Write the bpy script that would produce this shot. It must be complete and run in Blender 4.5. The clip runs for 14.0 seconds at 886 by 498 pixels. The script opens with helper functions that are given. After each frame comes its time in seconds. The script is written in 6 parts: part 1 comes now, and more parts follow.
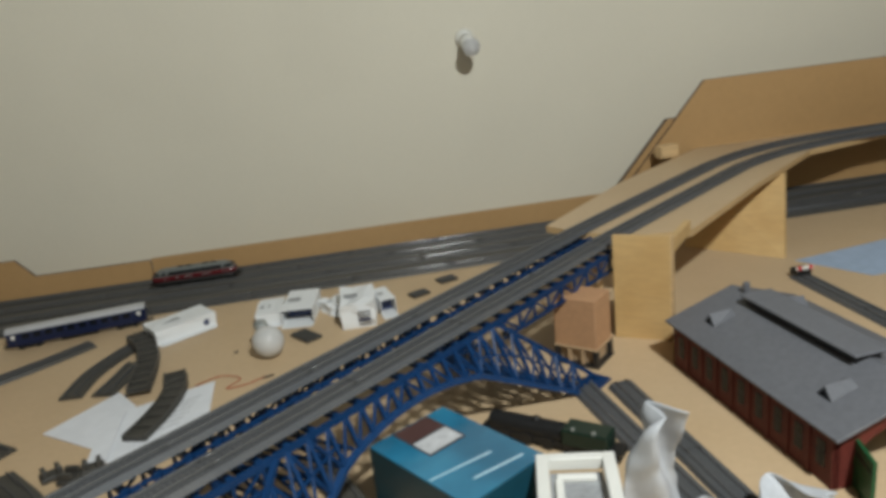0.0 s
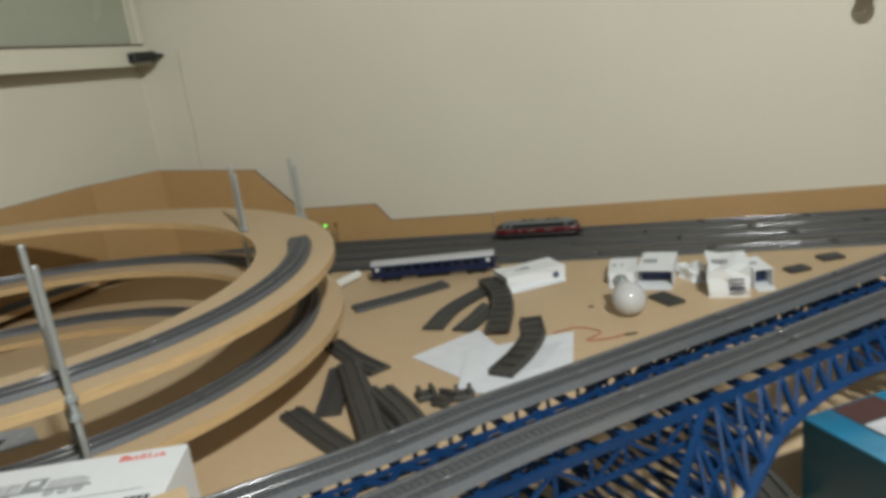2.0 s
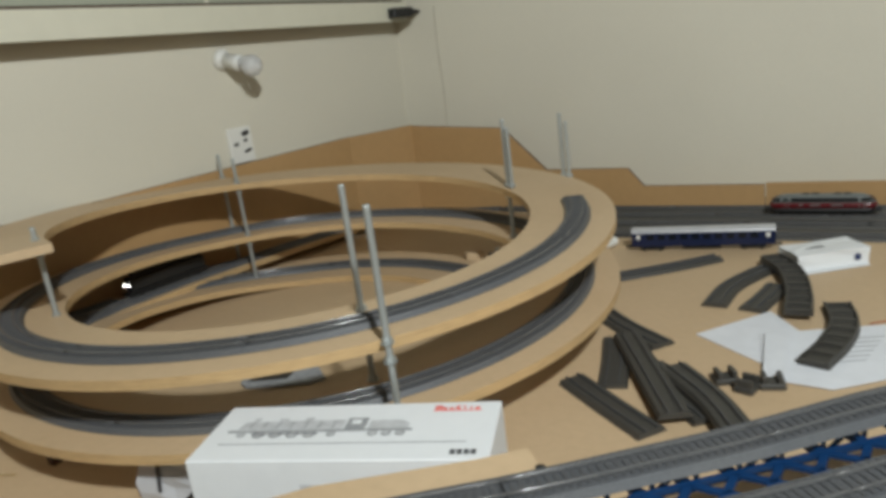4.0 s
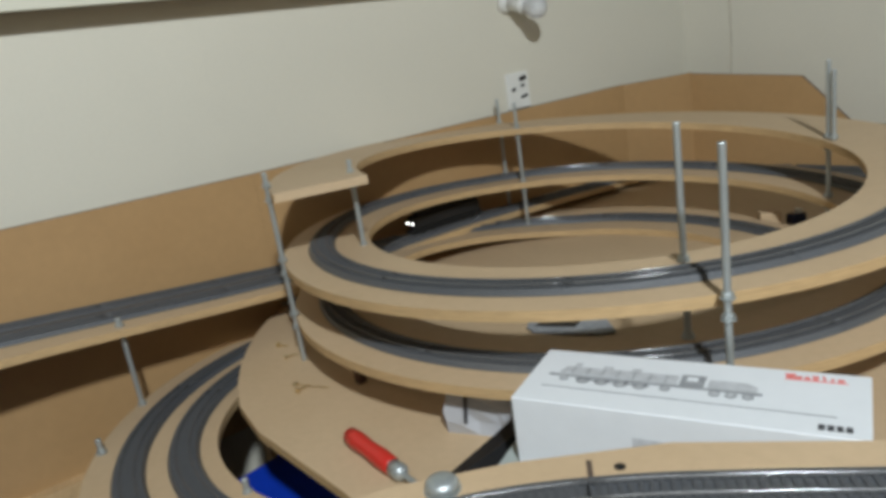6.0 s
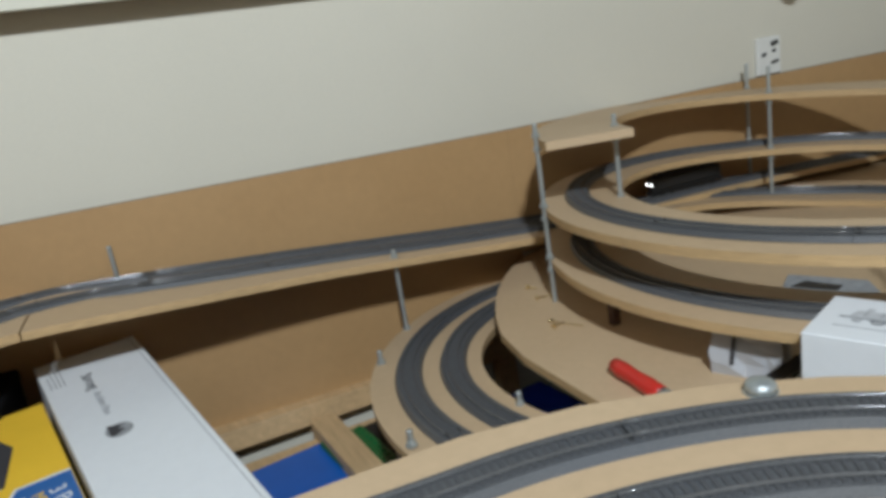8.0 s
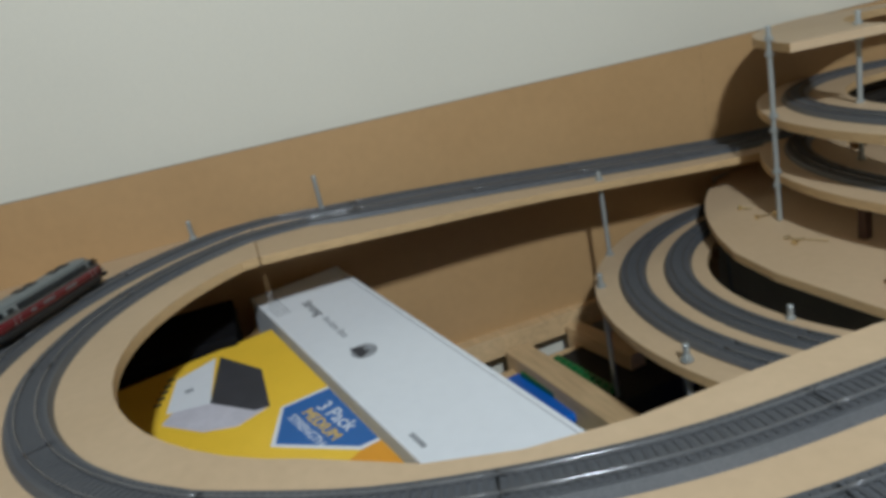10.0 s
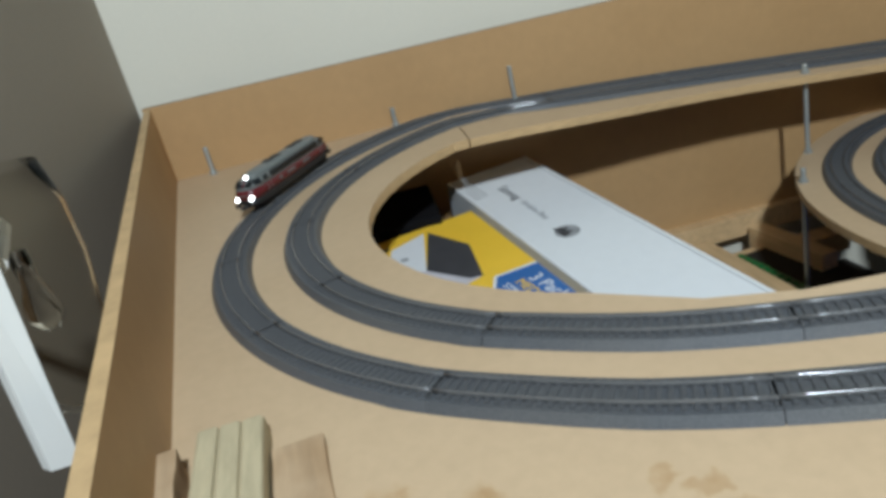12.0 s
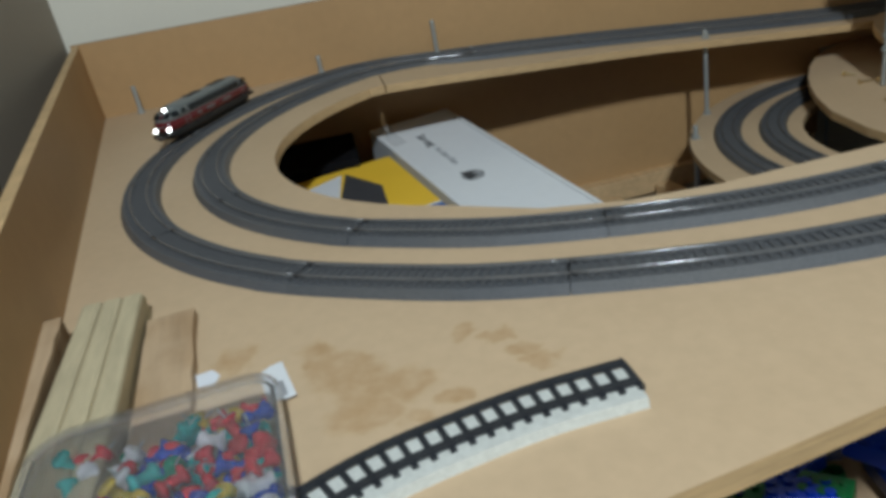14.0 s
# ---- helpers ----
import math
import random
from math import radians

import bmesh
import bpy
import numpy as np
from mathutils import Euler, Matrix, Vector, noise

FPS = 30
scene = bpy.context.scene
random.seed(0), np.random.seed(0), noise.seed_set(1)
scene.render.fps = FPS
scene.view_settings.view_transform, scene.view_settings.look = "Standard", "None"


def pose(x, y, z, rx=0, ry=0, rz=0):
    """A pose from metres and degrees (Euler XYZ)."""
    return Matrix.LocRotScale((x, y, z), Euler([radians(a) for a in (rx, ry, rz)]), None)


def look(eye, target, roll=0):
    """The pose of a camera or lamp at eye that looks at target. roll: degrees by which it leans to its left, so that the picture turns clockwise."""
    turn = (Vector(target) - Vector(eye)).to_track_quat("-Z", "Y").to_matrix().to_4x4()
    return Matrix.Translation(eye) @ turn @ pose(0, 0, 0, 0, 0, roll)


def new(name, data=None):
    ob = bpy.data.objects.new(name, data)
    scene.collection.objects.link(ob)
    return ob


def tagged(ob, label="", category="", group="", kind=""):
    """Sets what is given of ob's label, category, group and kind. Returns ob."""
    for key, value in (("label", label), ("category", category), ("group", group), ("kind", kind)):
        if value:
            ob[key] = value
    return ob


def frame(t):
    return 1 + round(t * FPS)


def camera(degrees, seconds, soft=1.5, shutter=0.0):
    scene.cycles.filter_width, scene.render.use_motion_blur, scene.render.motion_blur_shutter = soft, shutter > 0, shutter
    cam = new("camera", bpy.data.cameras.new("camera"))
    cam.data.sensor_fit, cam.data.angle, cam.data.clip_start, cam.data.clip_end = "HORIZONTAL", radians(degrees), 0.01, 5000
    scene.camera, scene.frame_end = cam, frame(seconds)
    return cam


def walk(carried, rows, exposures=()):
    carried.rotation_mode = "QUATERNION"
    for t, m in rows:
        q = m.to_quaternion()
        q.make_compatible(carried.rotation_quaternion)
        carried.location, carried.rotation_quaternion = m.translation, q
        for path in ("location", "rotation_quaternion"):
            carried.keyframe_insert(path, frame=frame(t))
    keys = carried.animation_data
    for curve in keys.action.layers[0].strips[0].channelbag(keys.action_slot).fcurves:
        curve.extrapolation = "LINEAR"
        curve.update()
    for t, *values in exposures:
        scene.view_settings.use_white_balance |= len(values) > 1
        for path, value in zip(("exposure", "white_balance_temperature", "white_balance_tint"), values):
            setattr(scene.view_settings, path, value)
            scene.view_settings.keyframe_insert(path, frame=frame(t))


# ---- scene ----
cam = camera(62.62, 14.0, soft=4.0, shutter=0.3)
PATH = [
    (0.0, pose(0.0006, 0.0069, 0.5282, 72.869, 6.187, -8.719)),
    (0.5, pose(-0.0338, 0.0249, 0.5107, 72.880, 5.477, -4.320)),
    (1.0, pose(-0.0721, 0.0338, 0.4910, 73.025, 6.509, 1.144)),
    (1.5, pose(-0.0998, 0.0415, 0.4775, 73.689, 6.986, 8.579)),
    (2.0, pose(-0.1545, 0.0689, 0.4549, 74.868, 7.193, 13.942)),
    (2.5, pose(-0.1889, 0.0719, 0.4480, 75.086, 7.039, 19.252)),
    (2.7, pose(-0.2029, 0.0682, 0.4449, 75.104, 6.874, 21.403)),
    (4.8, pose(-0.3628, 0.0778, 0.4414, 73.990, 7.995, 34.871)),
    (5.0, pose(-0.3761, 0.0763, 0.4344, 73.952, 8.135, 36.837)),
    (5.5, pose(-0.3994, 0.0615, 0.4298, 73.510, 8.721, 42.020)),
    (6.0, pose(-0.4095, 0.0381, 0.4290, 73.581, 8.392, 47.508)),
    (6.5, pose(-0.4095, 0.0050, 0.4299, 73.629, 8.710, 50.672)),
    (7.0, pose(-0.4179, -0.0296, 0.4256, 73.996, 7.994, 55.348)),
    (7.5, pose(-0.4137, -0.0574, 0.4189, 74.358, 8.605, 59.635)),
    (7.7, pose(-0.4038, -0.0751, 0.4204, 74.515, 8.500, 61.016)),
    (9.8, pose(-0.5165, -0.2742, 0.3932, 72.055, 12.194, 66.936)),
    (10.0, pose(-0.5257, -0.3011, 0.3969, 71.715, 11.652, 67.043)),
    (10.5, pose(-0.5290, -0.3334, 0.3999, 70.146, 11.628, 70.514)),
    (11.0, pose(-0.5302, -0.3600, 0.3929, 69.465, 12.094, 73.394)),
    (11.5, pose(-0.5157, -0.4149, 0.4029, 68.080, 11.966, 74.921)),
    (12.0, pose(-0.5056, -0.4275, 0.3913, 67.414, 12.859, 76.884)),
    (12.5, pose(-0.4963, -0.4328, 0.3897, 66.070, 11.477, 77.114)),
    (13.0, pose(-0.4779, -0.4233, 0.3799, 65.503, 10.785, 76.623)),
    (13.5, pose(-0.4428, -0.4173, 0.3729, 65.431, 9.915, 75.950)),
    (14.0, pose(-0.4143, -0.3859, 0.3613, 64.803, 10.074, 74.550)),
]
EXPOSURES = [(0.0, -0.47, 6480, 10), (1.5, -0.31, 6480, 10), (2.5, -0.17, 6520, 10), (5.0, -0.19, 6150, 10), (7.0, -0.16, 5900, 11), (10.0, -0.35, 5780, 10), (12.0, -0.13, 5700, 8), (13.0, -0.20, 5700, 8), (14.0, -0.58, 5780, 8)]
walk(cam, PATH, EXPOSURES)

# ---- light: one ceiling lamp over the aisle, faint light from the rest of the house
world = bpy.data.worlds.new("world")
scene.world = world
world.use_nodes = True
world.node_tree.nodes["Background"].inputs[0].default_value = (1.0, 0.93, 0.82, 1)
world.node_tree.nodes["Background"].inputs[1].default_value = 0.001
lamp_data = bpy.data.lights.new("ceiling_spot", "SPOT")
lamp_data.energy, lamp_data.shadow_soft_size, lamp_data.color = 212, 0.06, (0.96, 1.0, 0.98)
lamp_data.spot_size, lamp_data.spot_blend = math.radians(168), 0.25
new("ceiling_spot", lamp_data).location = (0.48, -0.36, 1.58)


# ---- materials
def material(name, colour, rough=0.6, metal=0.0, spread=0.12, scale=30.0, grain=0.0, stretch=(1, 1, 1), bump=0.1,
             spec=0.4, second=None, second_scale=6.0, second_mix=0.3, per_object=0.0):
    m = bpy.data.materials.new(name)
    m.use_nodes = True
    nt = m.node_tree
    n, link = nt.nodes, nt.links.new
    bsdf = n["Principled BSDF"]
    tex = n.new("ShaderNodeTexCoord")
    mp = n.new("ShaderNodeMapping")
    mp.inputs["Scale"].default_value = stretch
    link(tex.outputs["Object"], mp.inputs["Vector"])
    n1 = n.new("ShaderNodeTexNoise")
    n1.inputs["Scale"].default_value, n1.inputs["Detail"].default_value = scale, 6
    n1.inputs["Roughness"].default_value = 0.65
    link(mp.outputs[0], n1.inputs["Vector"])
    n2 = n.new("ShaderNodeTexNoise")
    n2.inputs["Scale"].default_value, n2.inputs["Detail"].default_value = second_scale, 4
    link(tex.outputs["Object"], n2.inputs["Vector"])
    ramp = n.new("ShaderNodeMapRange")
    ramp.inputs[1].default_value, ramp.inputs[2].default_value = 0.3, 0.7
    ramp.inputs[3].default_value, ramp.inputs[4].default_value = 1 - spread, 1 + spread
    link(n1.outputs["Fac"], ramp.inputs[0])
    mul = n.new("ShaderNodeMix")
    mul.data_type, mul.blend_type = "RGBA", "MULTIPLY"
    mul.inputs[0].default_value = 1.0
    base = n.new("ShaderNodeMix")
    base.data_type = "RGBA"
    c2 = second or tuple(c * 0.82 for c in colour)
    base.inputs[6].default_value, base.inputs[7].default_value = (*colour, 1), (*c2, 1)
    r2 = n.new("ShaderNodeMapRange")
    r2.inputs[1].default_value, r2.inputs[2].default_value = 0.42, 0.68
    r2.inputs[3].default_value, r2.inputs[4].default_value = 0.0, second_mix
    link(n2.outputs["Fac"], r2.inputs[0])
    link(r2.outputs[0], base.inputs[0])
    link(base.outputs[2], mul.inputs[6])
    link(ramp.outputs[0], mul.inputs[7])
    out = mul.outputs[2]
    if per_object:
        info = n.new("ShaderNodeObjectInfo")
        r3 = n.new("ShaderNodeMapRange")
        r3.inputs[3].default_value, r3.inputs[4].default_value = 1 - per_object, 1 + per_object
        link(info.outputs["Random"], r3.inputs[0])
        m2 = n.new("ShaderNodeMix")
        m2.data_type, m2.blend_type = "RGBA", "MULTIPLY"
        m2.inputs[0].default_value = 1.0
        link(out, m2.inputs[6])
        link(r3.outputs[0], m2.inputs[7])
        out = m2.outputs[2]
    link(out, bsdf.inputs["Base Color"])
    rr = n.new("ShaderNodeMapRange")
    rr.inputs[3].default_value, rr.inputs[4].default_value = max(0.02, rough - 0.08), min(1, rough + 0.08)
    link(n2.outputs["Fac"], rr.inputs[0])
    link(rr.outputs[0], bsdf.inputs["Roughness"])
    bsdf.inputs["Metallic"].default_value = metal
    bsdf.inputs["Specular IOR Level"].default_value = spec
    if bump:
        b = n.new("ShaderNodeBump")
        b.inputs["Strength"].default_value, b.inputs["Distance"].default_value = bump, 0.001
        link(n1.outputs["Fac"], b.inputs["Height"])
        link(b.outputs[0], bsdf.inputs["Normal"])
    return m


def glow(name, colour, strength):
    m = bpy.data.materials.new(name)
    m.use_nodes = True
    b = m.node_tree.nodes["Principled BSDF"]
    b.inputs["Base Color"].default_value = (*colour, 1)
    b.inputs["Emission Color"].default_value = (*colour, 1)
    b.inputs["Emission Strength"].default_value = strength
    return m


def glass(name, colour=(1, 1, 1), rough=0.05, ior=1.45, clear=1.0):
    m = bpy.data.materials.new(name)
    m.use_nodes = True
    b = m.node_tree.nodes["Principled BSDF"]
    b.inputs["Base Color"].default_value = (*colour, 1)
    b.inputs["Transmission Weight"].default_value = clear
    b.inputs["Roughness"].default_value, b.inputs["IOR"].default_value = rough, ior
    return m


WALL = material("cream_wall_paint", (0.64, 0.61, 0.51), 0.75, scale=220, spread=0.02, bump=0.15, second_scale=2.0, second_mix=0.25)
# the south wall's shade is put into this darker tone
WALL_DARK = material("shade_toned_wall", (0.29, 0.254, 0.200), 0.75, scale=200, spread=0.03, bump=0.15, second_scale=2.0, second_mix=0.3)
# unseen walls: far darker than the cream ones, to cut bounced light
WALL_DIM = material("dark_unseen_wall", (0.045, 0.042, 0.037), 0.75, scale=200, spread=0.03, second_mix=0.3)
# unseen ceiling, toned down so it throws little light back
CEIL = material("dark_unseen_ceiling", (0.06, 0.058, 0.054), 0.8, scale=150, spread=0.02, second_mix=0.1)
# unseen floor, kept dark for the same weak bounce
FLOOR = material("dark_unseen_floor", (0.06, 0.058, 0.055), 0.8, scale=18, spread=0.12, second_mix=0.4)
MDF = material("mdf_board_top", (0.535, 0.395, 0.243), 0.55, scale=90, spread=0.045, bump=0.08, second=(0.47, 0.335, 0.195), second_scale=4.0, second_mix=0.5, spec=0.3)
PANEL = material("mdf_back_panel", (0.435, 0.272, 0.122), 0.5, scale=60, spread=0.04, bump=0.05, second=(0.37, 0.222, 0.092), second_scale=3.0, second_mix=0.5)
PLYEDGE = material("plywood_edge", (0.52, 0.355, 0.175), 0.6, scale=40, spread=0.18, stretch=(1, 1, 14), bump=0.2, second_mix=0.4)
PINE = material("pine_timber", (0.60, 0.42, 0.22), 0.6, scale=12, spread=0.16, stretch=(1, 9, 9), bump=0.2, second=(0.45, 0.29, 0.14), second_mix=0.4, per_object=0.1)
GREYWOOD = material("grooved_treated_timber", (0.47, 0.40, 0.25), 0.7, scale=14, spread=0.14, stretch=(2, 12, 12), bump=0.25, second=(0.38, 0.32, 0.20), second_mix=0.5)
PENCIL = material("dark_cut_edge", (0.10, 0.07, 0.05), 0.8)
BALLAST = material("grey_track_ballast", (0.080, 0.085, 0.092), 0.45, scale=700, spread=0.30, bump=0.5, second=(0.104, 0.104, 0.102), second_scale=9.0, second_mix=0.7, per_object=0.07)
BALLAST_DARK = material("dark_old_track", (0.046, 0.044, 0.039), 0.5, scale=600, spread=0.3, bump=0.4, second=(0.064, 0.06, 0.05), second_mix=0.6, per_object=0.12)
SLEEPER = material("dark_sleepers", (0.074, 0.076, 0.079), 0.6, scale=300, spread=0.2)
RAIL = material("worn_rail_metal", (0.19, 0.192, 0.194), 0.16, metal=0.45, scale=60, spread=0.12, second=(0.15, 0.148, 0.145), second_mix=0.6, spec=0.9)
ZINC = material("zinc_plated_steel", (0.47, 0.505, 0.50), 0.40, metal=0.65, scale=500, spread=0.12, stretch=(1, 1, 3), bump=0.3)
BLUE = material("blue_bridge_plastic", (0.005, 0.030, 0.095), 0.45, scale=80, spread=0.12, second=(0.008, 0.042, 0.128), second_mix=0.6, spec=0.2)
BLUEEDGE = material("light_blue_plastic", (0.010, 0.048, 0.145), 0.5, scale=80, spread=0.1)
WHITEBOX = material("white_card", (0.74, 0.76, 0.77), 0.5, scale=50, spread=0.02, second_mix=0.1, bump=0.02)
PAPER = material("thin_white_paper", (0.70, 0.72, 0.75), 0.7, scale=40, spread=0.05, bump=0.05)
TISSUE = material("white_tissue_wrap", (0.50, 0.525, 0.56), 0.6, scale=40, spread=0.08, bump=0.2)
GREYPRINT = material("grey_print", (0.30, 0.31, 0.32), 0.6, scale=90, spread=0.25)
DARKPRINT = material("dark_print", (0.05, 0.05, 0.055), 0.6)
PALERED = material("pale_red_print", (0.72, 0.20, 0.18), 0.5)
REDPRINT = material("red_print", (0.60, 0.05, 0.05), 0.5)
BLUEPRINT = material("dark_blue_print", (0.03, 0.045, 0.12), 0.5)
CARD = material("raw_cardboard", (0.42, 0.29, 0.17), 0.8, scale=70, spread=0.08)
YELLOW = material("yellow_printed_card", (0.86, 0.55, 0.04), 0.35, scale=30, spread=0.03, second_mix=0.1)
ORANGE = material("orange_print", (0.72, 0.31, 0.02), 0.4, spread=0.03, second_mix=0.1)
LABELBLUE = material("blue_label_print", (0.03, 0.13, 0.38), 0.4, spread=0.05, second_mix=0.2)
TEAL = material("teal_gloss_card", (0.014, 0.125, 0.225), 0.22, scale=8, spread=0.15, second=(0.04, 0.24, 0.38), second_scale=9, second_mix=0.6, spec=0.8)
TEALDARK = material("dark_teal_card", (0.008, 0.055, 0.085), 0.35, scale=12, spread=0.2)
MAROON = material("maroon_loco_paint", (0.105, 0.009, 0.013), 0.25, scale=200, spread=0.06, bump=0.02, spec=0.55)
LOCOBLACK = material("black_running_gear", (0.012, 0.012, 0.012), 0.5, scale=150, spread=0.2)
WINDOWDARK = material("dark_window_glass", (0.01, 0.012, 0.014), 0.14, spec=0.25, bump=0)
SILVER = material("silver_paint", (0.17, 0.17, 0.165), 0.35, metal=0.3, spread=0.06)
COACHBLUE = material("dark_blue_coach_paint", (0.007, 0.014, 0.05), 0.3, spread=0.08, bump=0.02)
BRICKRED = material("red_brick_print", (0.125, 0.024, 0.017), 0.65, scale=260, spread=0.25, bump=0.3, per_object=0.05)
SLATE = material("slate_grey_roof", (0.13, 0.135, 0.15), 0.5, scale=120, spread=0.12, second_mix=0.4)
GREENPL = material("green_door_plastic", (0.01, 0.08, 0.03), 0.4)
BULBGLASS = material("frosted_bulb_glass", (0.52, 0.52, 0.51), 0.10, spread=0.01, second_mix=0.05, bump=0, spec=0.6)
THINGLASS = glass("thin_smoked_glass", (0.96, 0.94, 0.89), 0.03, 1.07)
CLEAR = glass("clear_lamp_glass", (0.96, 0.96, 0.96), 0.08)
HAZED = glass("hazed_bulb_glass", (0.80, 0.81, 0.82), 0.30, 1.25, 0.55)
PLASTIC = glass("clear_plastic_box", (0.94, 0.95, 0.97), 0.10, 1.15, 0.96)
WHITEPL = material("white_plastic", (0.72, 0.72, 0.68), 0.4, spread=0.02, second_mix=0.08, bump=0)
BLACKFILL = material("matt_black_filler", (0.007, 0.007, 0.008), 0.9, spread=0.2, spec=0.08)
BLACKPL = material("black_plastic", (0.015, 0.015, 0.016), 0.4, spread=0.1)
REDPL = material("red_plastic_handle", (0.55, 0.03, 0.02), 0.3, spread=0.05, second_mix=0.15)
BRASS = material("brass_screw", (0.80, 0.66, 0.38), 0.20, metal=0.9, spread=0.1)
# darkened copy of the blue bricks, with the heap's shade in its colour
DIMBLUEBRICK = material("dimmed_blue_brick", (0.006, 0.022, 0.12), 0.3, spread=0.08)
GREENBRICK = material("green_brick_plastic", (0.008, 0.125, 0.03), 0.3, spread=0.05)
BLUEBRICK = material("blue_brick_plastic", (0.01, 0.05, 0.50), 0.3, spread=0.08)
BLUECRATE = material("bright_blue_lid", (0.01, 0.12, 0.50), 0.35, spread=0.05)
SALMON = material("salmon_pier_card", (0.45, 0.255, 0.135), 0.6, scale=120, spread=0.1)
WIRE = material("copper_red_wire", (0.45, 0.12, 0.06), 0.4)
CABLE = material("pale_cable", (0.55, 0.52, 0.44), 0.5)
PINMATS = [material("pin_" + n, c, 0.25, spread=0.05, bump=0) for n, c in
           (("red", (0.50, 0.03, 0.04)), ("blue", (0.02, 0.06, 0.35)), ("green", (0.02, 0.25, 0.14)),
            ("teal", (0.05, 0.42, 0.38)), ("white", (0.75, 0.75, 0.76)), ("yellow", (0.55, 0.40, 0.05)))]
GREENLAMP = glow("lit_green_lamp", (0.15, 1.0, 0.10), 3.0)
HEADLIGHT = glow("lit_headlight", (1.0, 0.96, 0.88), 14.0)


# ---- mesh helpers
def part(name, bm, mat, parent=None, label=""):
    """Links a bmesh as one mesh object, under a thing or a part."""
    me = bpy.data.meshes.new(name)
    if bm.faces:
        bmesh.ops.recalc_face_normals(bm, faces=bm.faces)
    bm.to_mesh(me)
    bm.free()
    for m in mat if isinstance(mat, (list, tuple)) else [mat]:
        me.materials.append(m)
    ob = new(name, me)
    if parent:
        ob.parent = parent
    if label:
        ob["label"] = label
    return ob


def thing(name, label, category, m=None, group="", kind=""):
    ob = new(name)
    ob.empty_display_size = 0.02
    if m is not None:
        ob.matrix_basis = m
    return tagged(ob, label, category, group, kind)


def box(size, at=(0, 0, 0), turn=None, bevel=0.0, bm=None, segments=1):
    """A box of that size whose middle lies at `at`."""
    b2 = bmesh.new()
    bmesh.ops.create_cube(b2, size=1)
    bmesh.ops.scale(b2, vec=size, verts=b2.verts)
    if bevel:
        bmesh.ops.bevel(b2, geom=b2.edges[:], offset=bevel, segments=segments, affect="EDGES", profile=0.5)
    m = Matrix.Translation(at) @ (turn or Matrix())
    bmesh.ops.transform(b2, matrix=m, verts=b2.verts)
    return merge(bm, b2)


def merge(bm, b2):
    if bm is None:
        return b2
    me = bpy.data.meshes.new("tmp")
    b2.to_mesh(me)
    b2.free()
    bm.from_mesh(me)
    bpy.data.meshes.remove(me)
    return bm


def cyl(r, h, at=(0, 0, 0), turn=None, r2=None, n=16, bm=None, bevel=0.0):
    """A cylinder or cone along z, its foot at `at`."""
    b2 = bmesh.new()
    bmesh.ops.create_cone(b2, cap_ends=True, segments=n, radius1=r, radius2=r if r2 is None else r2, depth=h)
    if bevel:
        ring = [e for e in b2.edges if abs(e.verts[0].co.z - e.verts[1].co.z) < 1e-6]
        bmesh.ops.bevel(b2, geom=ring, offset=bevel, segments=1, affect="EDGES")
    m = Matrix.Translation(at) @ (turn or Matrix()) @ Matrix.Translation((0, 0, h / 2))
    bmesh.ops.transform(b2, matrix=m, verts=b2.verts)
    return merge(bm, b2)


def bar(a, b, w, h=None, bm=None, n=0):
    """A straight bar from a to b, w wide and h high (round with n sides)."""
    a, b = Vector(a), Vector(b)
    d = b - a
    t = d.to_track_quat("Z", "Y").to_matrix().to_4x4()
    if n:
        return cyl(w / 2, d.length, a, t, n=n, bm=bm)
    return box((w, h or w, d.length), (a + b) / 2, t, bm=bm)


def lathe(profile, n=24, bm=None, at=(0, 0, 0), turn=None):
    """A body of revolution round z from (radius, height) pairs."""
    b2 = bmesh.new()
    rings = []
    for r, z in profile:
        rings.append([b2.verts.new((r * math.cos(2 * math.pi * k / n), r * math.sin(2 * math.pi * k / n), z)) for k in range(n)])
    for p, q in zip(rings, rings[1:]):
        for k in range(n):
            b2.faces.new((p[k], p[(k + 1) % n], q[(k + 1) % n], q[k]))
    b2.faces.new(rings[0][::-1])
    b2.faces.new(rings[-1])
    bmesh.ops.remove_doubles(b2, verts=b2.verts, dist=1e-6)
    bmesh.ops.transform(b2, matrix=Matrix.Translation(at) @ (turn or Matrix()), verts=b2.verts)
    for f in b2.faces:
        f.smooth = True
    return merge(bm, b2)


def slab(points, z, thick, bm=None, edge_index=None):
    """A flat board with the outline `points`, its top at z. Its sides take the second material where edge_index is given."""
    b2 = bmesh.new()
    lo = [b2.verts.new((x, y, z - thick)) for x, y in points]
    hi = [b2.verts.new((x, y, z)) for x, y in points]
    n = len(points)
    top_edges = [b2.edges.new((hi[k], hi[(k + 1) % n])) for k in range(n)]
    low_edges = [b2.edges.new((lo[k], lo[(k + 1) % n])) for k in range(n)]
    bmesh.ops.triangle_fill(b2, edges=top_edges, use_beauty=True)
    bmesh.ops.triangle_fill(b2, edges=low_edges, use_beauty=True)
    for k in range(n):
        f = b2.faces.new((lo[k], lo[(k + 1) % n], hi[(k + 1) % n], hi[k]))
        if edge_index is not None:
            f.material_index = edge_index
    return merge(bm, b2)


def frames(pts):
    """Points of a path with their leftward unit normals in plan."""
    out = []
    for k, p in enumerate(pts):
        a, b = Vector(pts[max(0, k - 1)]), Vector(pts[min(len(pts) - 1, k + 1)])
        d = b - a
        d.z = 0
        d.normalize()
        out.append((Vector(p), Vector((-d.y, d.x, 0))))
    return out


